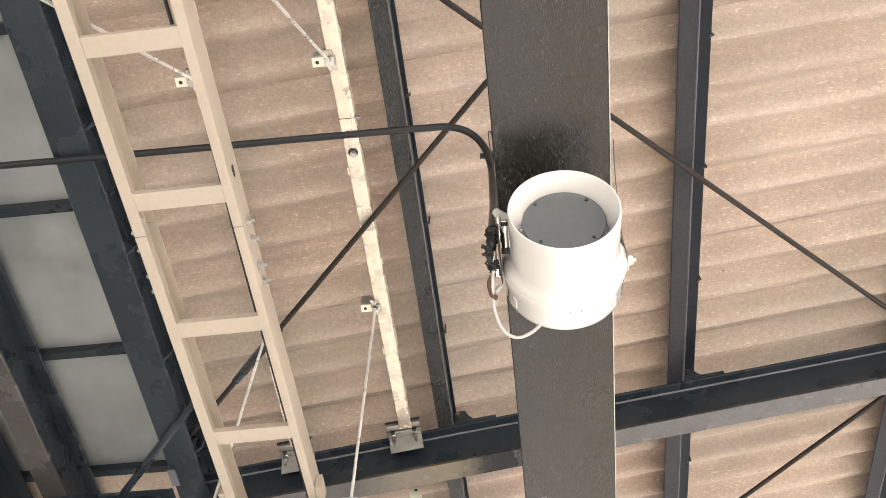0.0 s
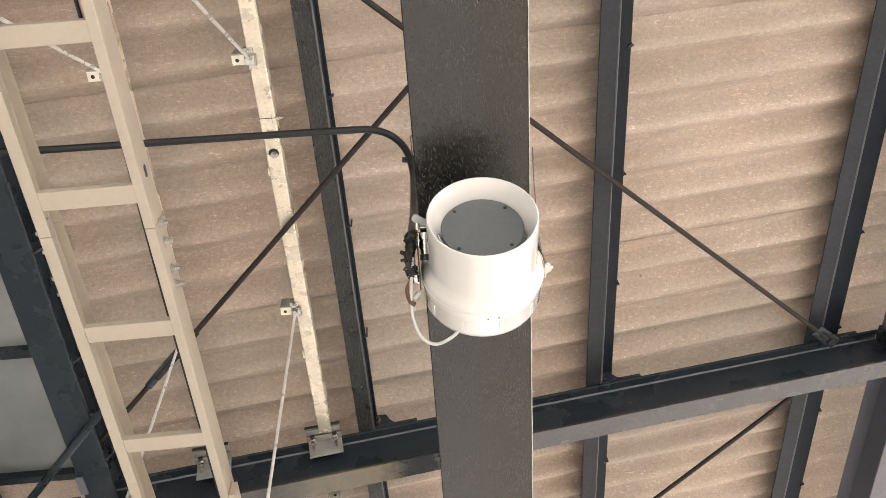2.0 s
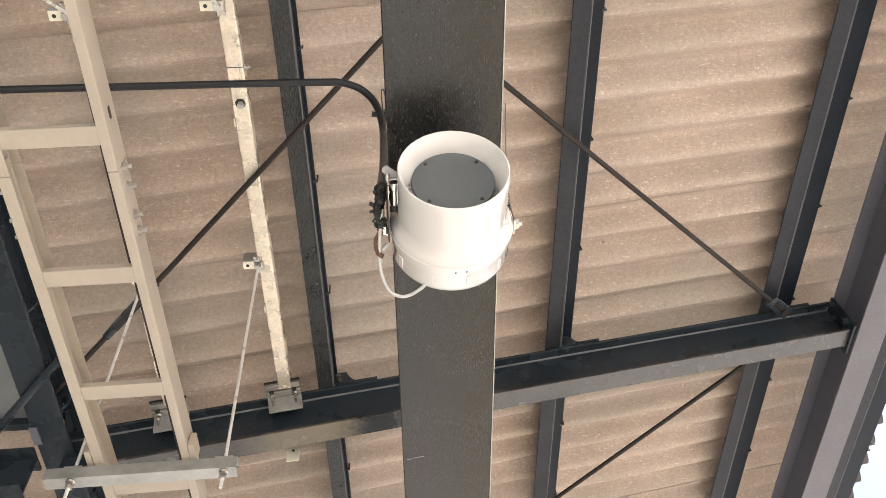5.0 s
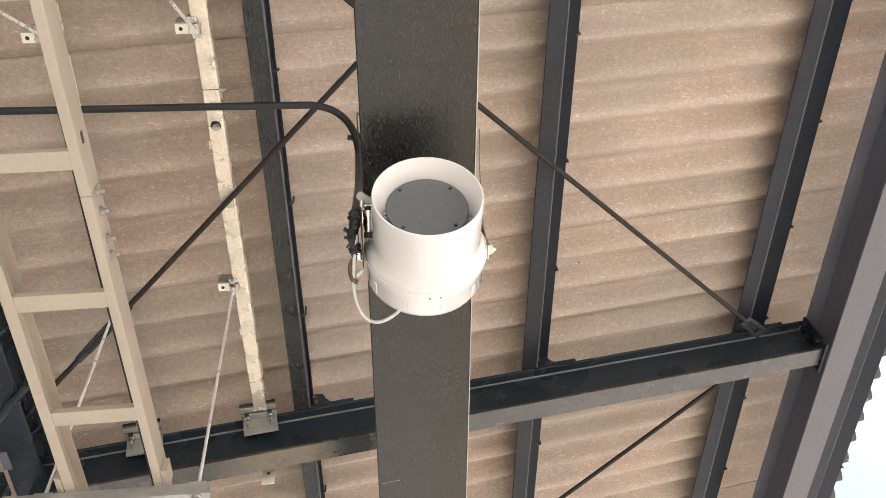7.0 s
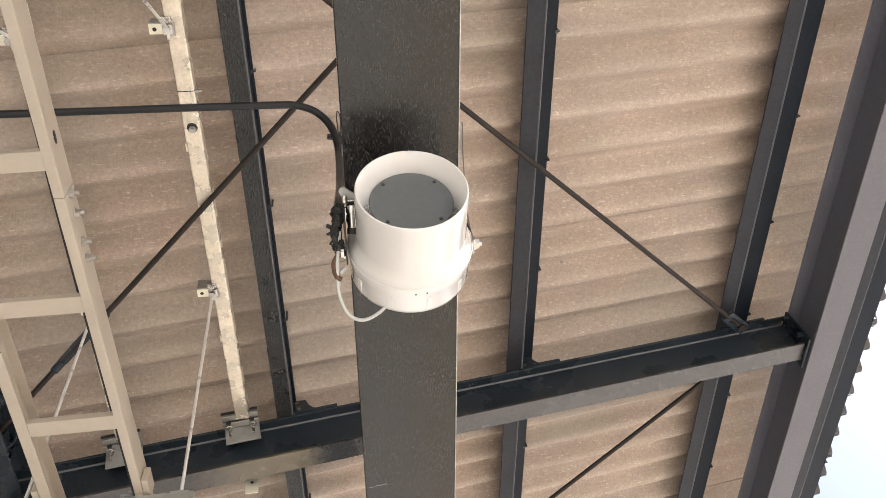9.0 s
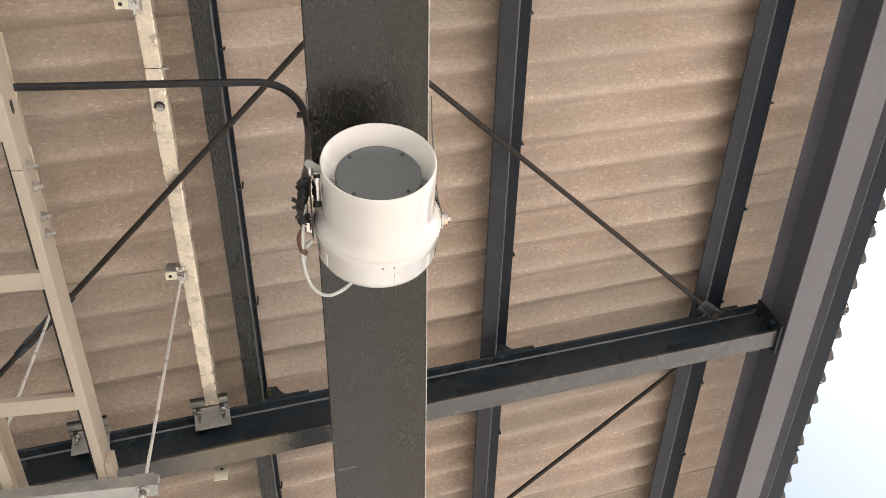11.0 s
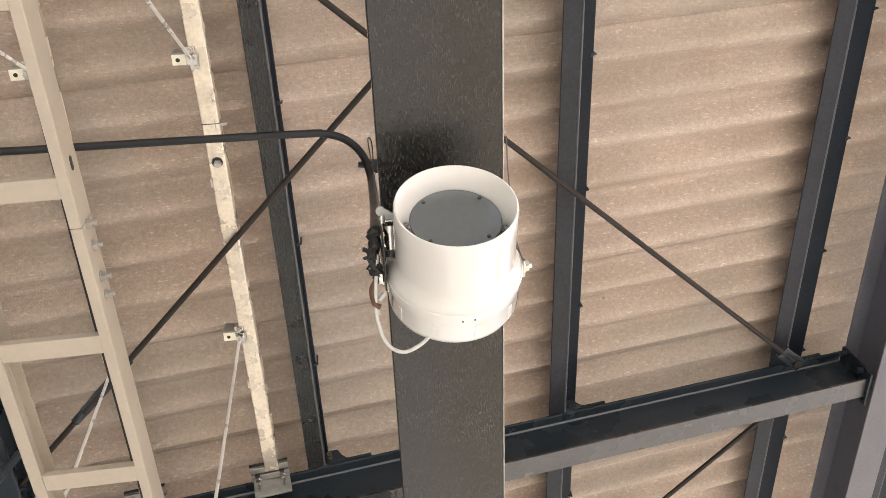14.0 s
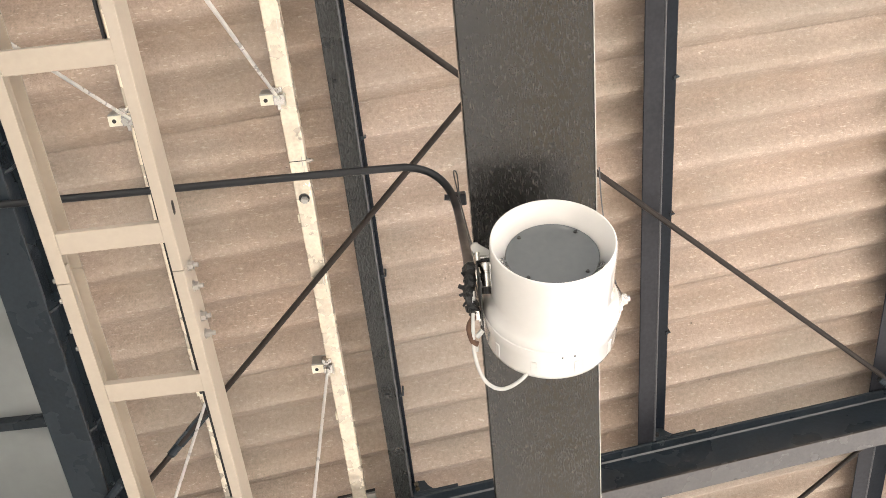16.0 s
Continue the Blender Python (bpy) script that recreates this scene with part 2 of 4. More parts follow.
def tan_black_patches(m):
    """A tan patch and a black one on the flange beside the girder."""
    n, l = m.node_tree.nodes, m.node_tree.links
    p = n["Principled BSDF"]
    base = p.inputs["Base Color"].links[0].from_socket
    tc, sep, nz, add = (n.new(k) for k in ("ShaderNodeTexCoord", "ShaderNodeSeparateXYZ", "ShaderNodeTexNoise", "ShaderNodeMath"))
    l.new(tc.outputs["Object"], sep.inputs["Vector"])
    l.new(tc.outputs["Object"], nz.inputs["Vector"])
    nz.inputs["Scale"].default_value, nz.inputs["Detail"].default_value = 38.0, 6
    nz.inputs["Roughness"].default_value = 0.7
    add.operation = "MULTIPLY_ADD"
    add.inputs[1].default_value = 0.22
    l.new(nz.outputs["Fac"], add.inputs[0])
    l.new(sep.outputs["X"], add.inputs[2])
    out = base
    for a, b, c, d, colour in ((-0.36, -0.20, 0.14, 0.15, (0.105, 0.086, 0.055, 1)), (-0.045, 0.045, 0.14, 0.15, (0.016, 0.018, 0.020, 1))):
        r0, r1, mul, mx = (n.new(k) for k in ("ShaderNodeMapRange", "ShaderNodeMapRange", "ShaderNodeMath", "ShaderNodeMix"))
        r0.inputs["From Min"].default_value, r0.inputs["From Max"].default_value = a, b
        r1.inputs["From Min"].default_value, r1.inputs["From Max"].default_value = d, c
        l.new(add.outputs[0], r0.inputs["Value"])
        l.new(add.outputs[0], r1.inputs["Value"])
        mul.operation, mx.data_type = "MULTIPLY", "RGBA"
        l.new(r0.outputs["Result"], mul.inputs[0])
        l.new(r1.outputs["Result"], mul.inputs[1])
        l.new(mul.outputs[0], mx.inputs["Factor"])
        l.new(out, mx.inputs["A"])
        mx.inputs["B"].default_value = colour
        out = mx.outputs["Result"]
    l.new(out, p.inputs["Base Color"])


tan_black_patches(M_UNDERLIT)
# purlin paint with the light from below put into its colour
M_PURLIN = mat("lit_purlin_paint", (0.026, 0.027, 0.032), 0.42, 0, 0.3, 7, 0.2, 70, 0.18)
M_WHITE = mat("white_enamel", (0.61, 0.598, 0.578), 0.07, 0, 0.02, 4, 0.0, spec=0.5, coat=0.8)
M_DISC = mat("grey_plastic", (0.115, 0.124, 0.130), 0.10, 0, 0.06, 4, 0.02, 200)
M_CREAM = mat("cream_powder_coat", (0.365, 0.316, 0.258), 0.34, 0, 0.06, 4, 0.05, 200)
M_GALV = mat("galvanised_steel", (0.66, 0.585, 0.475), 0.28, 0.5, 0.26, 16, 0.2, 60, fine=110)
M_DULL = mat("dull_galvanised_steel", (0.35, 0.355, 0.34), 0.4, 0.55, 0.2, 14, 0.1, 60, fine=45)
M_ZINC = mat("zinc_plate", (0.39, 0.375, 0.35), 0.32, 0.8, 0.12, 20)
M_YELLOW = mat("passivated_zinc", (0.80, 0.76, 0.62), 0.38, 0.15, 0.12, 20)
M_STEEL = mat("bright_steel", (0.56, 0.54, 0.51), 0.24, 1.0, 0.06, 20)
M_ROD = mat("zinc_rod", (0.68, 0.67, 0.65), 0.30, 0.3, 0.08, 30)
M_CABLE = mat("black_conduit", (0.013, 0.014, 0.016), 0.34, 0, 0.2, 20, spec=0.3)
# the same purlin paint, its colour darkened to hold the shade
M_SHADED = mat("shaded_purlin_paint", (0.0095, 0.0125, 0.018), 0.40, 0, 0.3, 7, 0.2, 70, 0.15)
M_BRACE = mat("brown_black_paint", (0.022, 0.017, 0.014), 0.5, 0, 0.3, 12, 0.2, 70, 0.22)
M_TAPE = mat("black_tape", (0.014, 0.014, 0.014), 0.55, 0, 0.3, 40, 0.6, 90)
M_TUBE = mat("milky_tube", (0.44, 0.44, 0.425), 0.22, 0, 0.05, 20)
M_RUST = mat("rusty_iron", (0.10, 0.055, 0.035), 0.7, 0.3, 0.4, 60, 0.5, 120)
M_PANEL = mat("grey_soffit_board", (0.22, 0.235, 0.235), 0.32, 0, 0.28, 2.6, 0.04, 80, fine=7)
M_GROUND = mat("concrete_ground", (0.450, 0.442, 0.430), 0.85, 0, 0.15, 0.8, 0.3, 30, 0.3)
M_LIGHT_BLOCK = mat("light_block_grey", (0.24, 0.25, 0.24), 0.8, 0, 0.1, 1.0, 0.2, 30, 0.3)


def ochre_strip(m):
    """An unseen ochre strip along y, ragged, added to tint the girder's reflections."""
    n, l = m.node_tree.nodes, m.node_tree.links
    p = n["Principled BSDF"]
    base = p.inputs["Base Color"].links[0].from_socket
    tc, sep, nz, add, r0, r1, mul, mx = (n.new(k) for k in ("ShaderNodeTexCoord", "ShaderNodeSeparateXYZ", "ShaderNodeTexNoise", "ShaderNodeMath", "ShaderNodeMapRange", "ShaderNodeMapRange", "ShaderNodeMath", "ShaderNodeMix"))
    l.new(tc.outputs["Object"], sep.inputs["Vector"])
    l.new(tc.outputs["Object"], nz.inputs["Vector"])
    nz.inputs["Scale"].default_value, nz.inputs["Detail"].default_value = 4.0, 5
    add.operation, mul.operation = "MULTIPLY_ADD", "MULTIPLY"
    add.inputs[1].default_value = 0.16
    l.new(nz.outputs["Fac"], add.inputs[0])
    l.new(sep.outputs["X"], add.inputs[2])
    for r, a, b in ((r0, 0.50, 0.60), (r1, 1.15, 1.0)):
        r.inputs["From Min"].default_value, r.inputs["From Max"].default_value = a, b
        l.new(add.outputs[0], r.inputs["Value"])
    l.new(r0.outputs["Result"], mul.inputs[0])
    l.new(r1.outputs["Result"], mul.inputs[1])
    mx.data_type = "RGBA"
    mx.inputs["B"].default_value = (0.44, 0.375, 0.275, 1)
    l.new(base, mx.inputs["A"])
    l.new(mul.outputs[0], mx.inputs["Factor"])
    l.new(mx.outputs["Result"], p.inputs["Base Color"])


ochre_strip(M_GROUND)


# ---- shape helpers ----
def mesh_of(name, bm, material, smooth=False):
    bmesh.ops.recalc_face_normals(bm, faces=bm.faces)
    me = bpy.data.meshes.new(name)
    bm.to_mesh(me)
    bm.free()
    me.materials.append(material)
    if smooth:
        me.polygons.foreach_set("use_smooth", [True] * len(me.polygons))
        me.set_sharp_from_angle(angle=radians(40))
    return me


def thing(name, at, label, category, group=""):
    ob = new(name)
    ob.empty_display_size = 0.05
    ob.location = at
    return tagged(ob, label, category, group)


def part(name, bm, material, parent, label="", smooth=False):
    ob = new(name, mesh_of(name, bm, material, smooth))
    return hang(ob, parent, label)


def hang(ob, parent, label=""):
    """Make ob a part of parent, its shape staying where it is."""
    w = Matrix.Identity(4)
    chain = []
    p = parent
    while p is not None:
        chain.append(p)
        p = p.parent
    for p in reversed(chain):
        w = w @ p.matrix_parent_inverse @ Matrix.LocRotScale(p.location, p.rotation_euler, p.scale)
    ob.parent = parent
    ob.matrix_parent_inverse = w.inverted()
    return tagged(ob, label)


def box(bm, x0, x1, y0, y1, z0, z1, bev=0.0, m=None):
    r = bmesh.ops.create_cube(bm, size=1)
    vs = r["verts"]
    bmesh.ops.scale(bm, vec=(x1 - x0, y1 - y0, z1 - z0), verts=vs)
    bmesh.ops.translate(bm, vec=((x0 + x1) / 2, (y0 + y1) / 2, (z0 + z1) / 2), verts=vs)
    if bev:
        es = list({e for v in vs for e in v.link_edges})
        g = bmesh.ops.bevel(bm, geom=es, offset=bev, segments=2, affect="EDGES", profile=0.5)
        vs = list({v for f in g["faces"] for v in f.verts} | {v for v in vs if v.is_valid})
    if m is not None:
        bmesh.ops.transform(bm, matrix=m, verts=vs)
    return bm


def boxed(*a, **k):
    return box(bmesh.new(), *a, **k)


def prism(bm, outline, m0, m1):
    """An outline of (u, v) pairs drawn out from the pose m0 to m1."""
    a = [bm.verts.new(m0 @ Vector((u, v, 0))) for u, v in outline]
    b = [bm.verts.new(m1 @ Vector((u, v, 0))) for u, v in outline]
    n = len(a)
    for i in range(n):
        bm.faces.new((a[i], a[(i + 1) % n], b[(i + 1) % n], b[i]))
    bm.faces.new(a)
    bm.faces.new(b[::-1])
    return bm


def along_y(bm, outline, x, z, y0, y1):
    """Outline in (x, z), drawn out along y."""
    f = lambda y: Matrix(((1, 0, 0, x), (0, 0, 1, y), (0, 1, 0, z), (0, 0, 0, 1)))
    return prism(bm, outline, f(y0), f(y1))


def along_x(bm, outline, y, z0, x0, x1, rise):
    """Outline in (y, z), drawn out along x, climbing by rise a metre."""
    f = lambda x: Matrix(((0, 0, 1, x), (1, 0, 0, y), (0, 1, 0, z0 + rise * x), (0, 0, 0, 1)))
    return prism(bm, outline, f(x0), f(x1))


def c_section(w, h, lip, t):
    """Lipped channel, back at u = 0, opening towards +u, bottom at v = 0."""
    return [(0, 0), (w, 0), (w, lip), (w - t, lip), (w - t, t), (t, t), (t, h - t), (w - t, h - t), (w - t, h - lip), (w, h - lip), (w, h), (0, h)]


def flipped(o):
    return [(-u, v) for u, v in reversed(o)]


def rod(bm, a, b, r, n=10):
    a, b = Vector(a), Vector(b)
    q = (b - a).to_track_quat("Z", "Y").to_matrix().to_4x4()
    c = [(r * math.cos(2 * math.pi * i / n), r * math.sin(2 * math.pi * i / n)) for i in range(n)]
    return prism(bm, c, Matrix.Translation(a) @ q, Matrix.Translation(b) @ q)


def rodded(*a, **k):
    return rod(bmesh.new(), *a, **k)


def sweep(points, r, n=10, sub=8):
    """A round tube along a smooth line through points."""
    P = [Vector(p) for p in points]
    P = [P[0] * 2 - P[1]] + P + [P[-1] * 2 - P[-2]]
    line = []
    for i in range(1, len(P) - 2):
        p0, p1, p2, p3 = P[i - 1 : i + 3]
        for k in range(sub):
            t = k / sub
            line.append(0.5 * (2 * p1 + (p2 - p0) * t + (2 * p0 - 5 * p1 + 4 * p2 - p3) * t * t + (3 * p1 - p0 - 3 * p2 + p3) * t**3))
    line.append(P[-2])
    bm = bmesh.new()
    rings, up = [], Vector((0.3, 0.2, 1)).normalized()
    for i, p in enumerate(line):
        d = (line[min(i + 1, len(line) - 1)] - line[max(i - 1, 0)]).normalized()
        s = d.cross(up).normalized()
        up = s.cross(d).normalized()
        rings.append([bm.verts.new(p + r * (math.cos(2 * math.pi * k / n) * s + math.sin(2 * math.pi * k / n) * up)) for k in range(n)])
    for a, b in zip(rings, rings[1:]):
        for k in range(n):
            bm.faces.new((a[k], a[(k + 1) % n], b[(k + 1) % n], b[k]))
    bm.faces.new(rings[0])
    bm.faces.new(rings[-1][::-1])
    return bm


def lathe(profile, m, n=64, closed=True):
    """A profile of (radius, height) turned round its axis; heights run along the local z of m."""
    bm = bmesh.new()
    rings = []
    for r, h in profile:
        if r < 1e-6:
            rings.append([bm.verts.new(m @ Vector((0, 0, h)))])
        else:
            rings.append([bm.verts.new(m @ Vector((r * math.cos(2 * math.pi * k / n), r * math.sin(2 * math.pi * k / n), h))) for k in range(n)])
    pairs = list(zip(rings, rings[1:]))
    if closed:
        pairs.append((rings[-1], rings[0]))
    for a, b in pairs:
        for k in range(n):
            j = (k + 1) % n
            if len(a) == 1 and len(b) == 1:
                continue
            if len(a) == 1:
                bm.faces.new((a[0], b[k], b[j]))
            elif len(b) == 1:
                bm.faces.new((a[k], a[j], b[0]))
            else:
                bm.faces.new((a[k], a[j], b[j], b[k]))
    return bm


def hexnut(bm, at, axis, r, h):
    a = Vector(at)
    return rod(bm, a, a + Vector(axis).normalized() * h, r, 6)


# ---- levels ----
RISE = 0.14                      # the roof climbs towards +x
def purlin_z(x):
    """Underside of the purlins, which is the rafter's top."""
    return 3.765 + RISE * x


PITCH, DEPTH, COVER, PHASE = 0.1242, 0.0270, 0.732, 1.331
ROOF_X0, ROOF_X1, ROOF_Y0 = -1.06, 2.213, 0.755
BEAM_X, BEAM_Z = 0.134, 2.985
RAFTER_Y = 2.034
RAFTER_SKEW = -0.022            # the rafters stand slightly askew to the girder
SKEW = -0.03                     # the sheets are sheared to fit the lap lines in the camera's view

# ---- structure: ground, light block ----
bm = bmesh.new()
bmesh.ops.create_grid(bm, x_segments=8, y_segments=8, size=400)
ground = new("ground", mesh_of("ground", bm, M_GROUND))
tagged(ground, "light grey-brown concrete yard under the shed", "ground", kind="structure")
# out of view, added to keep light from entering at -x
wall = new("light_block_west", mesh_of("light_block_west", boxed(-3.2, -3.0, -14, 18, 0, 6.0), M_LIGHT_BLOCK))
tagged(wall, "unseen grey wall, added to block light from the left", "wall", kind="structure")

# ---- structure: steel frame ----
def plate_y(x0, x1, z0, z1, y0, y1):
    """A long plate along y with eased edges."""
    e = 0.0018
    o = [(x0 + e, z0), (x1 - e, z0), (x1, z0 + e), (x1, z1 - e), (x1 - e, z1), (x0 + e, z1), (x0, z1 - e), (x0, z0 + e)]
    return along_y(bmesh.new(), o, 0, 0, y0, y1)


def h_parts_y(owner, w, h, tw, tf, x, z, y0, y1, material, low_material=None):
    part("bottom_flange", plate_y(x - w / 2, x + w / 2, z, z + tf, y0, y1), low_material or material, owner)
    part("web", plate_y(x - tw / 2, x + tw / 2, z + tf, z + h - tf, y0, y1), material, owner)
    part("top_flange", plate_y(x - w / 2, x + w / 2, z + h - tf, z + h, y0, y1), material, owner)


girder = thing("steel_girder", (BEAM_X, 1, BEAM_Z), "black-painted steel girder with uneven thick paint", "girder")
# height kept low so the side walls stay hidden in the camera's view
BW, BH = 0.204, 0.030
part("bottom_plate", plate_y(BEAM_X - BW / 2, BEAM_X + BW / 2, BEAM_Z, BEAM_Z + 0.012, -4.0, 7.5), M_BEAM, girder)
for s in (-1, 1):
    xe = BEAM_X + s * (BW / 2 - 0.005)
    part("side_wall", plate_y(xe - 0.005, xe + 0.005, BEAM_Z + 0.012, BEAM_Z + BH, -4.0, 7.5), M_BEAM, girder)
for y in (-1.05, 2.05, 5.15):
    part("post_stub", boxed(BEAM_X - 0.02, BEAM_X + 0.05, y - 0.03, y + 0.03, BEAM_Z + 0.012, purlin_z(BEAM_X) - 0.155), M_BLACK, girder)
# thin strip added as the girder's edge highlight, painted pale
part("lit_edge", plate_y(BEAM_X + BW / 2, BEAM_X + BW / 2 + 0.0022, BEAM_Z + 0.0005, BEAM_Z + 0.011, -4.0, 7.5), M_LIT_EDGE, girder, "pale strip, edge highlight held in its colour")
b = bmesh.new()
for x0, x1, y0, dy in ((0.0410, 0.0500, 1.5635, 0.0), (0.0515, 0.0550, 1.5625, 0.0004), (0.0560, 0.0690, 1.5605, 0.0), (0.0690, 0.0810, 1.5585, 0.0)):
    box(b, x0, x1, y0, y0 + 0.0026 + dy, BEAM_Z - 0.0004, BEAM_Z + 0.001, 0, pose(0, 0, 0))
part("scratch", b, M_SIDE, girder, "pale scratch through the paint")
girder.rotation_euler.z = -0.009

def rafter(y, x0, x1):
    t = thing("rafter", (0, y, purlin_z(0) - 0.15), "black-painted steel rafter under the purlins", "rafter", "rafters")
    z, hw = purlin_z(0) - 0.174, 0.0365
    rect = lambda u, v0, v1: [(-u + 0.001, v0), (u - 0.001, v0), (u, v0 + 0.001), (u, v1 - 0.001), (u - 0.001, v1), (-u + 0.001, v1), (-u, v1 - 0.001), (-u, v0 + 0.001)]
    # bottom flange paler than the web, light from below held in its colour
    part("bottom_flange", along_x(bmesh.new(), rect(hw, 0, 0.010), y, z, x0, x1, RISE), M_UNDERLIT, t)
    part("web", along_x(bmesh.new(), rect(0.0035, 0.010, 0.162), y, z, x0, x1, RISE), M_BLACK, t)
    part("top_flange", along_x(bmesh.new(), rect(hw, 0.162, 0.172), y, z, x0, x1, RISE), M_BLACK, t)
    part("weld_bead", along_x(bmesh.new(), [(-0.0080, 0.1618), (-0.0035, 0.1573), (-0.0035, 0.1618)], y, z, x0, x1, RISE), M_EDGE, t)
    t.rotation_euler.z = RAFTER_SKEW
    return t

rafters = [rafter(RAFTER_Y, -1.0, 1.662), rafter(RAFTER_Y + 3.1, -1.0, 1.662), rafter(RAFTER_Y - 3.1, -1.0, 1.662)]

PH = 0.065
def purlin(x, wb, wt, low_material, label, hook0, skew=0.0):
    """Z purlin: web at x, bottom flange towards -x, top flange towards +x."""
    z = purlin_z(x) + 0.001
    t = thing("purlin", (x, 1, z), label, "purlin", "purlins")
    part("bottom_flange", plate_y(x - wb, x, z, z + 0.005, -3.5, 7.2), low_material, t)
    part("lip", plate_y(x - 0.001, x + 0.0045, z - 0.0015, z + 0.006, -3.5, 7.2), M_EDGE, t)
    # web and top flange take the darker copy: shade held in the colour
    part("web", plate_y(x - 0.001, x + 0.004, z + 0.006, z + PH - 0.004, -3.5, 7.2), M_SHADED, t)
    part("top_flange", plate_y(x - 0.001, x + wt, z + PH - 0.004, z + PH, -3.5, 7.2), M_SHADED, t)
    for y in (hook0 + 0.40 * i for i in range(-6, 12)):
        b = bmesh.new()
        e = x + wt
        o = [(-0.008, 0), (0.004, 0), (0.004, 0.004), (-0.008, 0.011)]
        prism(b, o, Matrix(((1, 0, 0, e), (0, 1, 0, y), (0, 0, 1, z + PH - 0.009), (0, 0, 0, 1))), Matrix(((1, 0, 0, e), (0, 1, 0, y), (0, 0, 1, z + PH - 0.005), (0, 0, 0, 1))))
        rod(b, (e + 0.004, y + 0.002, z + PH - 0.010), (e + 0.004, y + 0.002, z + PH + 0.035), 0.003, 6)
        part("hook_bolt", b, M_BLACK, t)
    t.rotation_euler.z = -skew
    return t

purlins = [purlin(-0.186, 0.049, 0.013, M_TARRY, "black purlin with flaking, rough old paint", 0.86, 0.0165),
           purlin(0.6165, 0.052, 0.054, M_PURLIN, "dark grey-black steel purlin carrying the roof sheets", 0.815, 0.004),
           purlin(1.446, 0.054, 0.103, M_PURLIN, "dark grey-black steel purlin carrying the roof sheets", 0.76, -0.004),
           purlin(2.029, 0.050, 0.128, M_PURLIN, "dark outer purlin along the high roof edge", 0.9),
           purlin(-1.045, 0.03, 0.035, M_BLACK, "black purlin along the low roof edge", 0.75)]

# long hook bolts that hang beside the low girder
for y in (0.78, 1.14, 1.50, 1.87):
    b = bmesh.new()
    rod(b, (-0.956, y, 3.67), (-0.957, y + 0.004, 3.585), 0.0045, 8)
    rod(b, (-0.957, y + 0.004, 3.585), (-0.972, y + 0.010, 3.572), 0.0045, 8)
    hexnut(b, (-0.956, y, 3.665), (0, 0, -1), 0.010, 0.009)
    part("long_hook", b, M_BLACK, purlins[-1])

# cleats that hold the purlins on the rafter
def cleat(x, z, y):
    """Gusset beside the web, with a thick foot on the rafter."""
    t = thing("purlin_cleat", (x, y, z), "black steel angle cleat on the rafter", "cleat", "cleats")
    up = math.atan(RISE)
    m = Matrix.Translation((x, y, z)) @ Matrix.Rotation(RAFTER_SKEW, 4, "Z") @ Matrix.Rotation(-up, 4, "Y")
    part("foot", box(bmesh.new(), 0.006, 0.148, -0.0365, 0.0365, 0.001, 0.013, 0.0015, m), M_BLACK, t)
    b = bmesh.new()
    o = [(0.006, 0), (0.078, 0), (0.068, 0.006), (0.058, 0.022), (0.050, 0.048), (0.006, 0.052)]
    f = lambda v: m @ Matrix(((1, 0, 0, 0), (0, 0, 1, v), (0, 1, 0, 0.0135), (0, 0, 0, 1)))
    prism(b, o, f(-0.034), f(-0.027))
    part("gusset", b, M_BLACK, t)
    for dz in (0.024, 0.046):
        b = bmesh.new()
        hexnut(b, m @ Vector((0.022, -0.034, dz)), (0, -1, 0), 0.007, 0.008)
        part("bolt", b, M_UNDERLIT, t)
    return t

for px in (-0.168, 0.620, 1.444):
    for yy in (RAFTER_Y, RAFTER_Y + 3.1):
        cleat(px + 0.001, purlin_z(px), yy + RAFTER_SKEW * px)

# edge girder on the high side
edge = thing("edge_girder", (1.73, 1, 3.80), "dark grey painted steel girder along the high roof edge", "girder")
# web and flange colours include the haze from the open side
h_parts_y(edge, 0.106, 0.19, 0.007, 0.010, 1.730, 3.80, -4.0, 7.5, M_SIDE, M_FLANGE)
b = boxed(1.664, 1.672, RAFTER_Y - 0.100, RAFTER_Y + 0.028, 3.812, 3.985)
part("end_plate", b, M_BLACK, edge)
for dz in (0.03, 0.13):
    for dy in (-0.052, 0.052):
        b = bmesh.new()
        hexnut(b, (1.665, RAFTER_Y - 0.036 + dy, 3.83 + dz), (-1, 0, 0), 0.011, 0.022)
        part("bolt", b, M_BLACK, edge)

low = thing("low_girder", (-1.03, 1, 3.545), "dark blue-black steel girder along the low roof edge", "girder")
h_parts_y(low, 0.098, 0.155, 0.007, 0.010, -1.012, 3.545, -4.0, 7.5, M_BLACK)

# ---- wind braces ----
def brace(a, b, ends=(0, 0), r=0.0080, material=None):
    t = thing("wind_brace", a, "thin black steel bracing rod under the purlins", "brace", "wind braces")
    part("bar", rodded(a, b, r), material or M_BRACE, t)
    A, B = Vector(a), Vector(b)
    d = (B - A).normalized()
    for e, p, s in ((ends[0], A, 1), (ends[1], B, -1)):
        if e:
            q = Matrix.Translation(p) @ (d * s).to_track_quat("X", "Z").to_matrix().to_4x4()
            for o in (-0.0155, 0.0155):
                part("fork", box(bmesh.new(), -0.03, 0.085, o - 0.0075, o + 0.0075, -0.006, 0.006, 0.0015, q), M_BLACK, t)
            part("fork_root", box(bmesh.new(), 0.062, 0.088, -0.023, 0.023, -0.0075, 0.0075, 0.002, q), M_BLACK, t)
            bb = bmesh.new()
            hexnut(bb, q @ Vector((0.0, 0, -0.016)), (0, 0, 1), 0.014, 0.03)
            part("bolt", bb, M_BRACE, t)
    return t

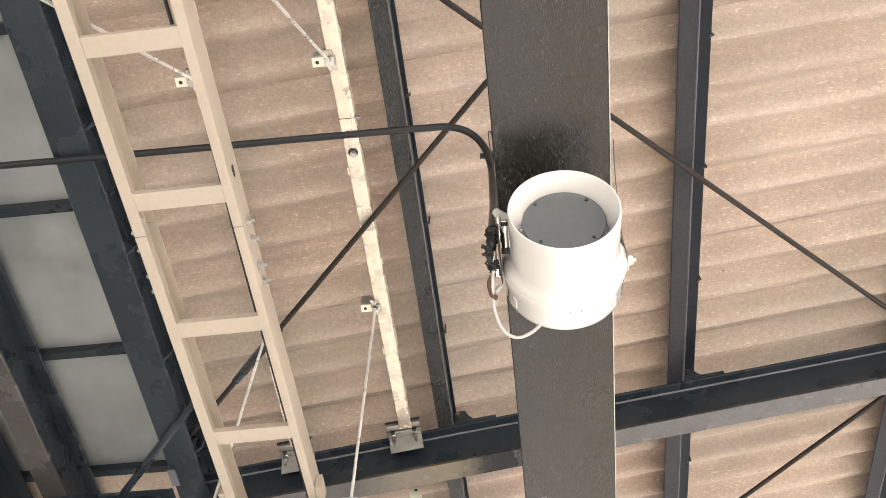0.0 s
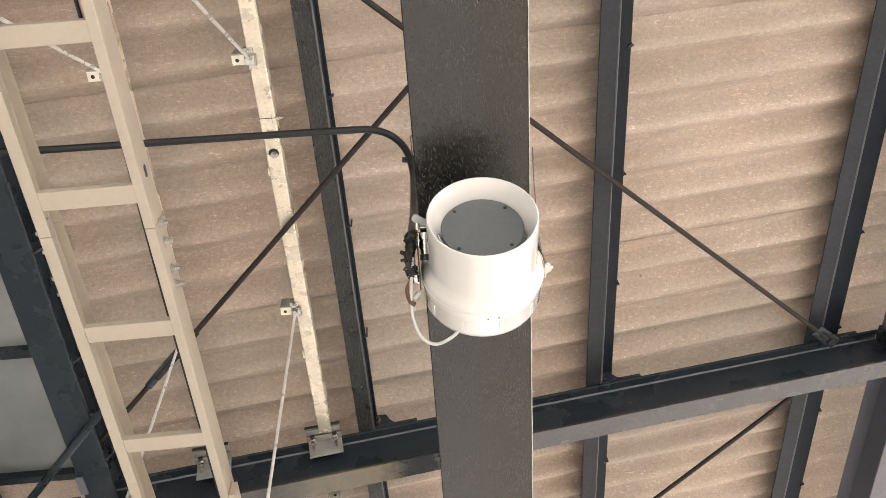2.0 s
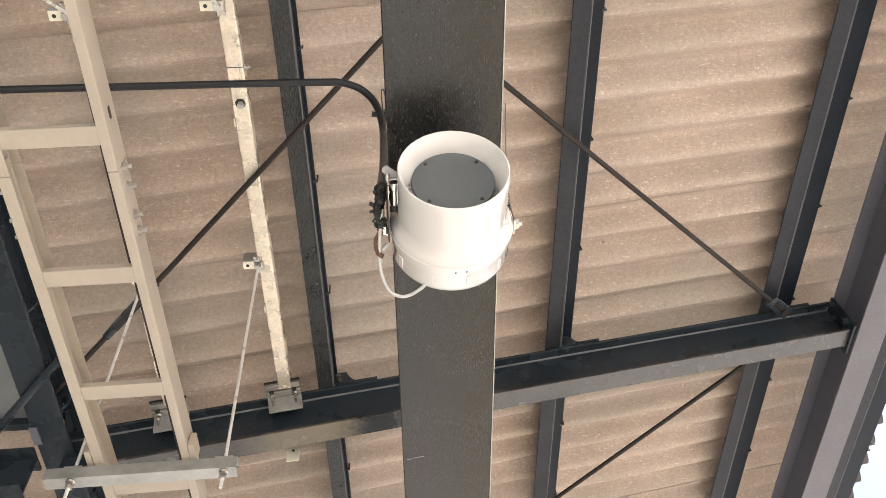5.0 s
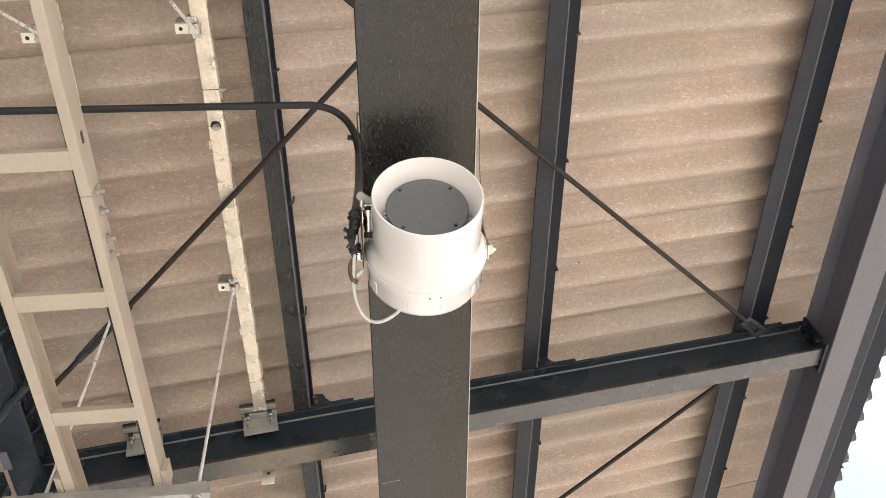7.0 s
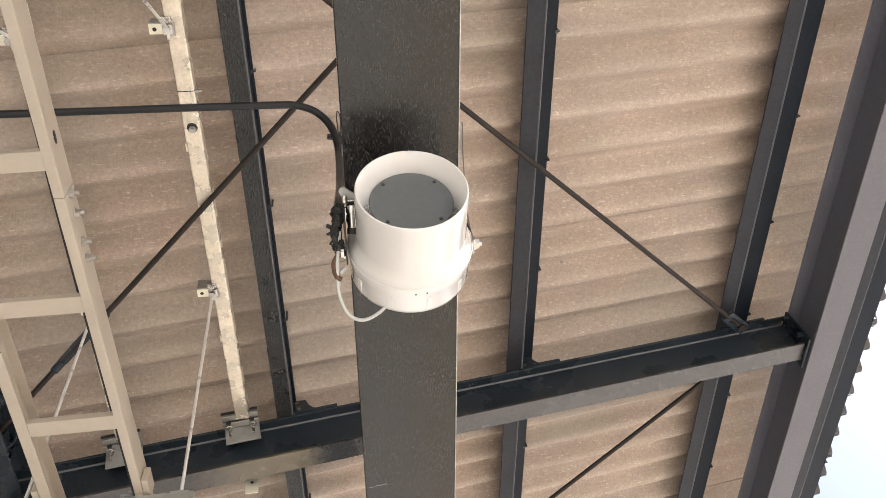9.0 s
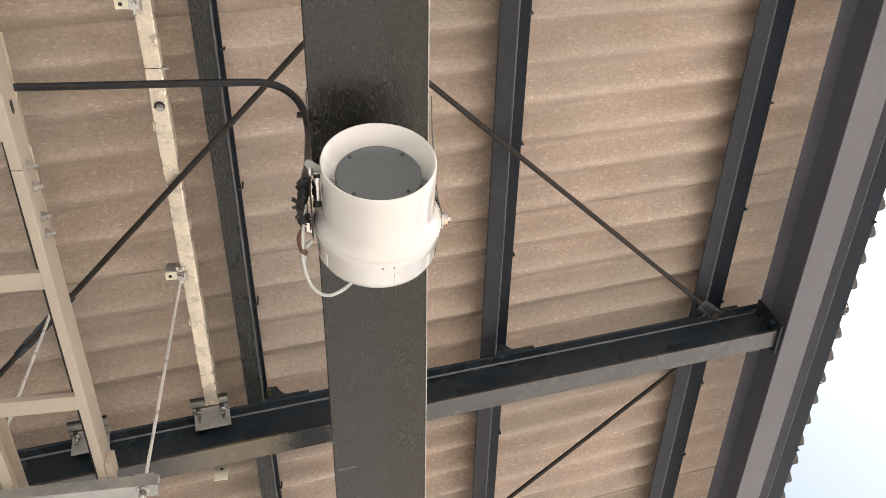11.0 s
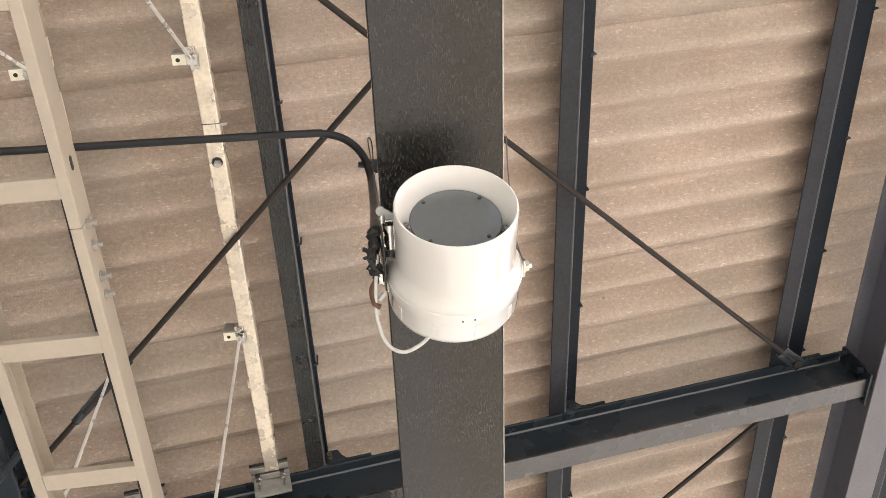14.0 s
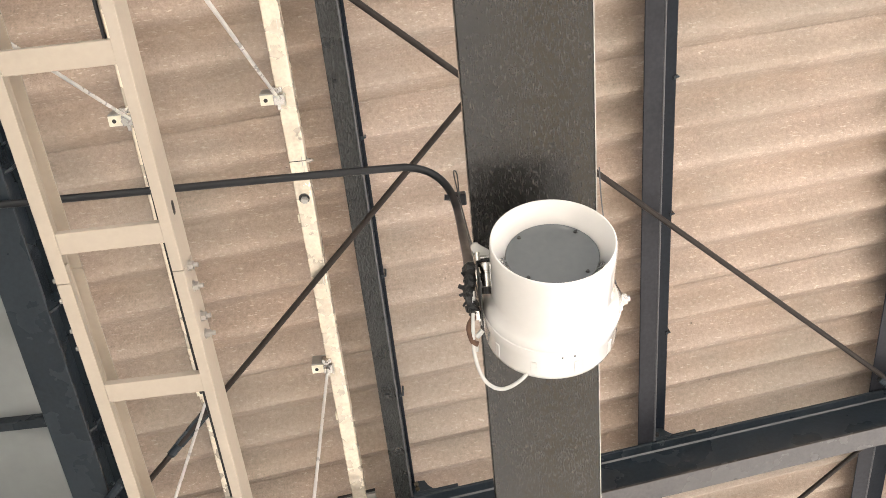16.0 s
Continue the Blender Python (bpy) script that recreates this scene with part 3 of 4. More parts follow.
bz = lambda x: purlin_z(x) - 0.045
tb = brace((-1.0, 1.84, bz(-1.0)), (0.9, -0.02, bz(0.9)))
tA, tB = Vector((-1.0, 1.84, bz(-1.0))), Vector((0.9, -0.02, bz(0.9)))
td = (tB - tA).normalized()
tq = td.to_track_quat("X", "Z").to_matrix().to_4x4()
for k, (s0, s1) in enumerate(((0.285, 0.325), (0.475, 0.52))):
    part("sleeve", rodded(tA + td * s0, tA + td * s1, 0.0120, 12), M_BLACK, tb)
for o in (-0.009, 0.009):
    part("frame_bar", box(bmesh.new(), 0.325, 0.475, o - 0.0035, o + 0.0035, -0.006, 0.006, 0.001, Matrix.Translation(tA) @ tq), M_BLACK, tb)
brace((-0.60, 0.105, bz(-0.6) - 0.02), (1.44, 1.917, bz(1.44) - 0.02), (0, 1))
brace((1.36, 2.160, bz(1.36)), (-0.4, 3.550, bz(-0.4)))

# ---- cable ladder and its hangers ----
LZ = 3.015
ladder = thing("cable_ladder", (-0.56, 1.044, LZ), "cream powder-coated cable ladder hung from rods", "cable ladder")
def rail(x, s, w):
    """Channel rail: its web at x on the outer side s, its flanges turned inwards."""
    h, t = 0.063, 0.0029
    o = [(0, 0.0012), (0, h - 0.0012), (-0.0012, h), (-w, h), (-w, h - t), (-t - 0.002, h - t), (-t, h - t - 0.002), (-t, t + 0.002), (-t - 0.002, t), (-w, t), (-w, 0), (-0.0012, 0)]
    o = o if s > 0 else flipped(o)
    seam = SEAM_Y
    for y0, y1 in ((-1.6, seam - 0.0008), (seam + 0.0008, 3.4)):
        part("side_rail", along_y(bmesh.new(), o, x, LZ, y0, y1), M_CREAM, ladder)
    # joint plate inside the channel, with four bolts
    xi = x - s * t
    part("joint_plate", boxed(min(xi, xi - s * 0.003), max(xi, xi - s * 0.003), seam - 0.016, seam + 0.163, LZ + 0.008, LZ + 0.052, 0.0008), M_CREAM, ladder)
    for y in (seam + 0.006, seam + 0.046, seam + 0.106, seam + 0.142):
        b = bmesh.new()
        rod(b, (x, y, LZ + 0.031), (x + s * 0.0022, y, LZ + 0.031), 0.0100, 16)
        hexnut(b, (x + s * 0.0022, y, LZ + 0.031), (s, 0, 0), 0.0082, 0.007)
        rod(b, (x + s * 0.009, y, LZ + 0.031), (x + s * 0.017, y, LZ + 0.031), 0.0042, 10)
        rod(b, (xi - s * 0.003, y, LZ + 0.031), (xi - s * 0.0065, y, LZ + 0.031), 0.0085, 16)
        part("joint_bolt", b, M_ZINC, ladder)
    # oval slots in the web
    for y in (seam - 0.108, seam - 0.95, seam + 1.3):
        b = bmesh.new()
        for k in range(3):
            rod(b, (x + s * 0.0004, y + 0.006 * k, LZ + 0.031), (x - s * 0.0004, y + 0.006 * k, LZ + 0.031), 0.0065, 14)
        part("slot", b, M_TAPE, ladder)

SEAM_Y = 0.817
rail(-0.4523, 1, 0.0184)
rail(-0.6644, -1, 0.0236)
for i in range(-5, 9):
    y = 0.7456 + 0.295 * i
    part("rung", boxed(-0.6407, -0.4708, y - 0.0184, y + 0.0184, LZ + 0.0003, LZ + 0.0157, 0.0012), M_CREAM, ladder)

ladder.rotation_euler.z = -0.012
cable = thing("ladder_cable", (-0.47, 1, LZ + 0.03), "thin black cable lying along the ladder rail", "cable")
part("strand", sweep([(-0.5016, -0.64, LZ + 0.0195), (-0.4943, 0.204, LZ + 0.0195), (-0.4922, 0.435, LZ + 0.0195), (-0.4869, 0.4516, LZ + 0.0195), (-0.4806, 0.485, LZ + 0.0195), (-0.4796, 0.94, LZ + 0.0195), (-0.4746, 1.36, LZ + 0.0195), (-0.4506, 3.46, LZ + 0.0195)], 0.0033, 8, 5), M_CABLE, cable)

def strut(x, z, y0, y1, group_label, skew):
    """Channel with its back downwards and its slot up."""
    t = thing("channel_strut", (x, 1, z), group_label, "strut channel", "strut channels")
    h, d, w, e = 0.0205, 0.041, 0.0025, 0.002
    o = [(-h + e, 0), (h - e, 0), (h, e), (h, d), (h - 0.009, d), (h - 0.009, d - w), (h - w, d - w), (h - w, w), (-h + w, w), (-h + w, d - w), (-h + 0.009, d - w), (-h + 0.009, d), (-h, d), (-h, e)]
    part("channel", along_y(bmesh.new(), o, x, z, y0, y1), M_GALV, t)
    # slots punched in the back, some with a rolled mark between them
    for i in range(int((y1 - y0) / 0.33)):
        y = y0 + 0.21 + 0.33 * i
        b = bmesh.new()
        box(b, x + 0.010, x + 0.0118, y, y + 0.026, z - 0.0004, z + 0.001)
        box(b, x + 0.0125, x + 0.0138, y + 0.034, y + 0.046, z - 0.0004, z + 0.001)
        part("rolled_mark", b, M_DULL, t)
    t.rotation_euler.z = -skew
    return t

S1X, S1Z, S2X, S2Z = -0.334, 3.69, -0.692, 3.64
S1_SKEW = 0.014
strut1 = strut(S1X, S1Z, -1.0, 1.955, "galvanised channel strut running beside the purlin", S1_SKEW)
strut(S2X + 0.018, S2Z, -1.0, 1.955, "galvanised channel strut above the cable ladder", 0.0)
# joint strap and plug on the first channel
def s1x(y):
    return S1X + S1_SKEW * (y - 1)


x = s1x(0.87)
part("joint_gap", boxed(x - 0.0207, x + 0.0207, 0.8705, 0.8725, S1Z - 0.0006, S1Z + 0.041), M_TAPE, strut1)
x = s1x(0.969)
part("plug_seat", lathe([(0, -0.001), (0.012, -0.001), (0.0135, 0.0), (0.0135, 0.001), (0, 0.001)], Matrix.Translation((x, 0.969, S1Z)), 24, False), M_TAPE, strut1)
b = bmesh.new()
hexnut(b, (x + 0.001, 0.972, S1Z), (0, 0, -1), 0.010, 0.007)
rod(b, (x + 0.001, 0.972, S1Z - 0.005), (x + 0.001, 0.972, S1Z - 0.013), 0.006, 10)
part("plug_bolt", b, M_ZINC, strut1)
x = s1x(0.88) + 0.0205
b = bmesh.new()
rod(b, (x, 0.878, S1Z + 0.018), (x + 0.009, 0.878, S1Z + 0.018), 0.0065, 6)
rod(b, (x + 0.009, 0.878, S1Z + 0.018), (x + 0.016, 0.878, S1Z + 0.018), 0.0035, 8)
part("strap_bolt", b, M_ZINC, strut1)
for y in (1.015, 1.63):
    x = s1x(y) - 0.0205
    part("side_lug", boxed(x - 0.005, x, y, y + 0.022, S1Z + 0.006, S1Z + 0.018, 0.0006), M_YELLOW, strut1)

def beam_clamp(x, z):
    """Clamp that fixes a channel to the rafter: two slotted bars under it, a plate behind, a bow over the channel."""
    y = RAFTER_Y + RAFTER_SKEW * x - 0.0365
    t = thing("beam_clamp", (x, y, z), "zinc-plated beam clamp with two bolts on the rafter", "clamp", "beam clamps")
    m = Matrix.Translation((x, y, z)) @ Matrix.Rotation(RAFTER_SKEW, 4, "Z") @ Matrix.Rotation(-math.atan(RISE), 4, "Y")
    part("back_plate", box(bmesh.new(), -0.052, 0.056, -0.010, -0.004, -0.074, 0.002, 0.001, m), M_DULL, t)
    part("top_plate", box(bmesh.new(), -0.057, 0.057, -0.062, -0.004, 0.004, 0.009, 0.001, m), M_DULL, t)
    part("front_lip", box(bmesh.new(), -0.057, 0.057, -0.066, -0.062, 0.000, 0.010, 0.001, m), M_TAPE, t)
    for y0, y1, dz in ((-0.058, -0.038, -0.004), (-0.034, -0.012, -0.008)):
        part("slotted_bar", box(bmesh.new(), -0.056, 0.056, y0, y1, dz, 0.003, 0.0015, m), M_ZINC, t)
    for s in (-1, 1):
        b = bmesh.new()
        for k in range(2):
            rod(b, m @ Vector((s * 0.036 - 0.004 + 0.006 * k, -0.034, -0.0045)), m @ Vector((s * 0.036 - 0.004 + 0.006 * k, -0.034, -0.0110)), 0.0048, 10)
        part("slot", b, M_TAPE, t)
        b = bmesh.new()
        rod(b, m @ Vector((s * 0.036, -0.018, 0.01)), m @ Vector((s * 0.036, -0.018, -0.052)), 0.0042, 10)
        rod(b, m @ Vector((s * 0.036, -0.018, -0.010)), m @ Vector((s * 0.036, -0.018, -0.0125)), 0.0105, 14)
        rod(b, m @ Vector((s * 0.036, -0.018, -0.0125)), m @ Vector((s * 0.036, -0.018, -0.021)), 0.0088, 6)
        rod(b, m @ Vector((s * 0.036, -0.018, -0.023)), m @ Vector((s * 0.036, -0.018, -0.031)), 0.0078, 6)
        part("clamp_bolt", b, M_STEEL, t)
    b = sweep([m @ Vector(p) for p in ((-0.036, -0.018, 0.008), (-0.036, -0.018, 0.040), (-0.026, -0.018, 0.056), (0.026, -0.018, 0.056), (0.036, -0.018, 0.040), (0.036, -0.018, 0.008))], 0.0048, 10, 5)
    part("u_bolt", b, M_STEEL, t, smooth=True)
    return t

beam_clamp(-0.329, S1Z + 0.016)
beam_clamp(-0.684, S2Z + 0.020)

def rod_bracket(x, y, z, name_label):
    t = thing("rod_bracket", (x, y, z), name_label, "bracket", "rod brackets")
    part("hanger_lug", boxed(x - 0.03, x + 0.012, y + 0.004, y + 0.012, z - 0.002, z + 0.004), M_ZINC, t)
    part("tab", boxed(x - 0.046, x - 0.008, y - 0.010, y + 0.014, z - 0.004, z - 0.001, 0.0005), M_YELLOW, t)
    # upright leg in a darker steel than the tab: its shade, by colour
    part("lug", boxed(x - 0.046, x - 0.010, y - 0.013, y - 0.010, z - 0.001, z + 0.044, 0.0005), M_DULL, t)
    b = bmesh.new()
    rod(b, (x - 0.033, y + 0.002, z - 0.0005), (x - 0.033, y + 0.002, z - 0.0045), 0.005, 12)
    part("hole", b, M_TAPE, t)
    part("clip", boxed(x - 0.014, x + 0.014, y - 0.010, y + 0.014, z - 0.010, z - 0.0045, 0.001), M_STEEL, t)
    b = bmesh.new()
    hexnut(b, (x - 0.004, y, z - 0.012), (0, 0, -1), 0.009, 0.009)
    hexnut(b, (x - 0.004, y + 0.016, z + 0.006), (0, 1, 0), 0.008, 0.012)
    part("nut", b, M_STEEL, t)
    # jaw of the clip, gripping the channel's edge
    b = bmesh.new()
    box(b, x - 0.016, x + 0.010, y - 0.028, y - 0.014, z - 0.006, z + 0.014, 0.002)
    hexnut(b, (x - 0.003, y - 0.021, z - 0.006), (0, 0, -1), 0.0080, 0.006)
    rod(b, (x - 0.003, y - 0.021, z - 0.012), (x - 0.003, y - 0.021, z - 0.017), 0.0042, 8)
    part("jaw", b, M_STEEL, t)
    b = bmesh.new()
    box(b, x + 0.010, x + 0.014, y - 0.012, y + 0.018, z - 0.012, z - 0.001, 0.0008)
    part("lock_plate", b, M_ZINC, t)
    return t

for sx, sz, yy in ((-0.345, S1Z, 1.468), (-0.652, S2Z, 1.468), (-0.352, S1Z, 0.712), (S2X, S2Z, 0.712)):
    rod_bracket(sx, yy, sz, "zinc bracket with a rod nut under the channel")

def hanger(top, foot):
    """Threaded rod from the channel's bracket down through the trapeze bar."""
    top, foot = Vector(top), Vector(foot)
    t = thing("threaded_rod", foot, "thin bright threaded hanger rod", "hanger rod", "hanger rods")
    part("rod", rodded(foot, top, 0.0039), M_ROD, t)
    d = (top - foot).normalized()
    at = lambda z: foot + d * ((z - foot.z) / d.z)
    b = bmesh.new()
    rod(b, at(LZ - 0.0405), at(LZ - 0.0425), 0.0115, 14)
    rod(b, at(LZ - 0.0425), at(LZ - 0.051), 0.0088, 6)
    rod(b, at(LZ - 0.053), at(LZ - 0.060), 0.0083, 6)
    part("nut", b, M_STEEL, t)
    return t

hanger((-0.350, 1.478, S1Z - 0.01), (-0.3683, 1.557, LZ - 0.084))
hanger((-0.668, 1.478, S2Z - 0.01), (-0.7022, 1.557, LZ - 0.084))
trap = thing("trapeze_bar", (-0.55, 1.557, LZ - 0.041), "galvanised channel bar under the cable ladder", "strut channel")
TZ = LZ - 0.040
o = c_section(0.0325, 0.0315, 0.006, 0.0025)
f = lambda x: Matrix(((0, 0, 1, x), (1, 0, 0, 1.5415), (0, 1, 0, TZ), (0, 0, 0, 1)))
part("channel", prism(bmesh.new(), o, f(-0.759), f(-0.338)), M_DULL, trap)
for x in (-0.3683, -0.7022):
    part("square_washer", boxed(x - 0.020, x + 0.020, 1.5415, 1.5735, TZ + 0.0317, TZ + 0.0360, 0.0006), M_DULL, trap)
for x in (-0.4555, -0.6460):
    part("spacer", boxed(x - 0.008, x + 0.008, 1.5435, 1.5715, TZ + 0.0317, TZ + 0.0398), M_CREAM, trap)
# hold-down clips of the ladder
for x in (-0.4385, -0.6665):
    part("clip", boxed(x - 0.007, x + 0.007, 1.506, 1.560, LZ - 0.001, LZ + 0.040, 0.001), M_CREAM, trap)

def sway(x, z):
    t = thing("sway_rod", (x, 0.735, z), "thin bright diagonal sway rod", "sway rod", "sway rods")
    a = Vector((x - 0.004, 0.708, z - 0.015))
    part("rod", rodded(a, a + Vector((0, -0.49, -0.872)) * 0.84, 0.0040), M_ROD, t)
    return t

sway(-0.350, S1Z)
sway(S2X + 0.01, S2Z)
# loose tab at the far side of the rafter
tab = thing("channel_tab", (-0.31, 2.15, 3.60), "passivated steel tab with a hole behind the rafter", "bracket")
part("plate", boxed(-0.322, -0.282, 2.118, 2.121, 3.531, 3.589, 0.0005), M_YELLOW, tab)
b = bmesh.new()
rod(b, (-0.302, 2.117, 3.574), (-0.302, 2.122, 3.574), 0.005, 12)
part("hole", b, M_TAPE, tab)

# ---- conduit ----
conduit = thing("conduit", (-0.4, 0.85, 3.53), "black conduit bending down beside the girder", "conduit")
part("pipe", sweep([(-1.9, 0.836, 3.53), (-0.9, 0.849, 3.53), (-0.35, 0.854, 3.53), (-0.115, 0.857, 3.53), (-0.065, 0.859, 3.527), (-0.025, 0.869, 3.516), (0.003, 0.885, 3.495), (0.019, 0.900, 3.460), (0.026, 0.909, 3.41), (0.028, 0.912, 3.34), (0.024, 0.880, 3.14), (0.018, 0.832, 2.97), (0.014, 0.806, 2.885)], 0.0090, 12), M_CABLE, conduit, smooth=True)
b = bmesh.new()
box(b, 0.022, 0.052, 0.898, 0.925, 3.43, 3.452, 0.003)
rod(b, (0.004, 0.905, 3.441), (0.022, 0.908, 3.441), 0.007, 8)
part("saddle_clip", b, M_CABLE, conduit)

# ---- the white housing ----
TILT_DOWN = radians(17)
FRONT = Vector((0.131, 0.732, 2.811))
AX = Vector((0, math.cos(TILT_DOWN), math.sin(TILT_DOWN)))   # from the front to the back
FR = Matrix.Translation(FRONT) @ Matrix((( 1, 0, 0, 0), (0, -math.sin(TILT_DOWN), math.cos(TILT_DOWN), 0), (0, math.cos(TILT_DOWN), math.sin(TILT_DOWN), 0), (0, 0, 0, 1))) @ Matrix.Diagonal((0.96, 0.96, 1.085, 1))
dev = thing("sensor_housing", FRONT, "white enamelled round sensor housing with a recessed grey front plate", "sensor housing")
shell = [(0.0700, 0.030), (0.0895, 0.002), (0.0915, 0.0), (0.0935, 0.0005), (0.0948, 0.004), (0.0952, 0.030), (0.0955, 0.085), (0.0965, 0.095), (0.1035, 0.104), (0.1075, 0.110), (0.1085, 0.116),
         (0.1085, 0.132), (0.1070, 0.136), (0.1070, 0.166), (0.1055, 0.173), (0.100, 0.178), (0.0, 0.180), (0.0, 0.036), (0.0700, 0.036)]
part("shell", lathe(shell, FR, 96), M_WHITE, dev, smooth=True)
plate = part("front_plate", lathe([(0.0, 0.027), (0.0695, 0.027), (0.0705, 0.028), (0.0705, 0.034), (0.0, 0.034)], FR, 72, False), M_DISC, dev, "matt dark grey plate", smooth=True)
for sx in (-1, 1):
    for sy in (-1, 1):
        m = FR @ Matrix.Translation((sx * 0.0440, sy * 0.0440, 0.0268))
        part("screw", lathe([(0.0, -0.0015), (0.0025, -0.0018), (0.0030, -0.0004), (0.0035, 0.0), (0.0, 0.0005)], m, 14, False), M_TAPE, plate)
part("band_ring", lathe([(0.1086, 0.114), (0.1102, 0.1155), (0.1102, 0.1195), (0.1086, 0.121)], FR, 96), M_WHITE, dev, smooth=True)
for k in range(10):
    a = radians(-150 + 36 * k)
    m = FR @ Matrix.Rotation(a, 4, "Z")
    part("lug", box(bmesh.new(), 0.106, 0.1082, -0.0045, 0.0045, 0.140, 0.165, 0.0007, m), M_WHITE, dev)
for k in (-1, 1):
    m = FR @ Matrix.Rotation(radians(-86 + 5.0 * k), 4, "Z")
    part("vent_hole", box(bmesh.new(), 0.1080, 0.1089, -0.0012, 0.0012, 0.125, 0.128, 0, m), M_TAPE, dev)

# yoke that carries the housing under the girder
yoke = thing("yoke_bracket", (0.132, 0.86, BEAM_Z), "steel yoke bracket between housing and girder", "bracket")
PIV = FRONT + AX * 0.140
for s in (-1, 1):
    x = FRONT.x + s * 0.1075
    part("arm", boxed(x - 0.0015, x + 0.0015, PIV.y - 0.016, PIV.y + 0.012, PIV.z - 0.014, BEAM_Z - 0.004, 0.001), M_STEEL, yoke)
    b = bmesh.new()
    rod(b, (x + s * 0.0015, PIV.y, PIV.z), (x + s * 0.004, PIV.y, PIV.z), 0.012, 18)
    hexnut(b, (x + s * 0.004, PIV.y, PIV.z), (s, 0, 0), 0.0095, 0.006)
    rod(b, (x + s * 0.009, PIV.y, PIV.z), (x + s * 0.015, PIV.y, PIV.z), 0.0055, 10)
    part("pivot_bolt", b, M_STEEL, yoke)
part("top_plate", boxed(FRONT.x - 0.113, FRONT.x + 0.113, PIV.y - 0.016, PIV.y + 0.012, BEAM_Z - 0.004, BEAM_Z - 0.0005), M_STEEL, yoke)

# small fittings and cables at its side
gland = thing("cable_gland", (0.034, 0.79, 2.85), "bright steel cable gland under a cast lever plate", "gland")
b = bmesh.new()
o = [(0.017, -0.004), (0.018, -0.009), (0.022, -0.0125), (0.027, -0.0125), (0.031, -0.008), (0.047, 0.004), (0.047, 0.010), (0.026, 0.010), (0.023, 0.009), (0.0215, 0.004)]
prism(b, o, Matrix.Translation((0, 0.766, 2.870)), Matrix.Translation((0, 0.766, 2.874)))
part("lever_plate", b, M_DULL, gland)
part("cam", lathe([(0, -0.006), (0.0040, -0.006), (0.0048, -0.004), (0.0048, 0.004), (0.0040, 0.006), (0, 0.006)], Matrix.Translation((0.0255, 0.774, 2.867)) @ Matrix.Rotation(radians(60), 4, "X"), 20, False), M_STEEL, gland, smooth=True)
part("lever_lip", boxed(0.025, 0.047, 0.7745, 0.7775, 2.864, 2.873, 0.001), M_STEEL, gland)
# body and hexagonal nut, lying along the housing's side
ga, gb = Vector((0.0365, 0.780, 2.856)), Vector((0.0345, 0.812, 2.838))
gd = (gb - ga).normalized()
part("gland_body", lathe([(0, 0), (0.0080, 0), (0.0092, 0.002), (0.0092, 0.012), (0.0080, 0.0125), (0.0080, 0.015), (0.0092, 0.0155), (0.0092, 0.026), (0.0075, 0.028), (0.006, 0.036), (0, 0.036)], Matrix.Translation(ga) @ gd.to_track_quat("Z", "Y").to_matrix().to_4x4(), 24, False), M_STEEL, gland, smooth=True)
part("seal", rodded(gb, gb + gd * 0.010, 0.0078, 14), M_TAPE, gland)
part("strap", boxed(0.0225, 0.0245, 0.780, 0.868, 2.815, 2.862, 0.0005), M_TAPE, gland, "dark edge strip")
b = bmesh.new()
rod(b, (0.0165, 0.842, 2.823), (0.0165, 0.853, 2.818), 0.0052, 6)
part("union", b, M_STEEL, gland)
b = bmesh.new()
rod(b, (0.011, 0.874, 2.801), (0.021, 0.866, 2.806), 0.0042, 10)
rod(b, (0.009, 0.886, 2.797), (0.009, 0.894, 2.794), 0.0038, 6)
part("clamp_screw", b, M_DULL, gland)
bundle = thing("cable_tie_bundle", (0.010, 0.82, 2.86), "black taped cable bundle with ragged tie ends beside the housing", "cable bundle")
random.seed(5)
b = sweep([(0.014, 0.803, 2.895), (0.013, 0.811, 2.875), (0.010, 0.820, 2.858), (0.0095, 0.834, 2.840), (0.013, 0.848, 2.824)], 0.0094, 10, 6)
for v in b.verts:
    v.co += Vector((random.uniform(-1, 1), random.uniform(-1, 1), random.uniform(-1, 1))) * 0.0030
part("wrap", b, M_TAPE, bundle)
# loose tape flaps and tie ends
for k, (px, py, pz, ln) in enumerate(((0.004, 0.806, 2.878, 0.008), (-0.001, 0.819, 2.858, 0.013), (0.000, 0.826, 2.850, 0.014), (0.001, 0.836, 2.840, 0.013), (0.002, 0.843, 2.832, 0.010))):
    part("tie", box(bmesh.new(), -ln / 2, ln / 2, -0.0035, 0.0035, -0.0016, 0.0016, 0.0006, Matrix.Translation((px, py, pz)) @ pose(0, 0, 0, 35 * k - 30, 25 * (k % 2), 60 - 40 * k)), M_TAPE, bundle)
part("rusty_clip", sweep([(0.012, 0.848, 2.820), (0.003, 0.858, 2.812), (0.002, 0.868, 2.804), (0.006, 0.880, 2.798), (0.012, 0.884, 2.797)], 0.0046, 8, 5), M_RUST, bundle)
tube = thing("drain_tube", (0.02, 0.93, 2.80), "milky flexible tube looping under the housing", "tube")
part("hose", sweep([(0.0145, 0.822, 2.846), (0.0120, 0.836, 2.830), (0.0075, 0.856, 2.808), (0.006, 0.900, 2.790), (0.018, 0.937, 2.778), (0.042, 0.951, 2.773), (0.072, 0.940, 2.777), (0.098, 0.918, 2.790)], 0.0030, 10), M_TUBE, tube, smooth=True)
lead = thing("pale_lead", (0.028, 0.84, 3.2), "pale thin lead between conduit and housing", "cable")
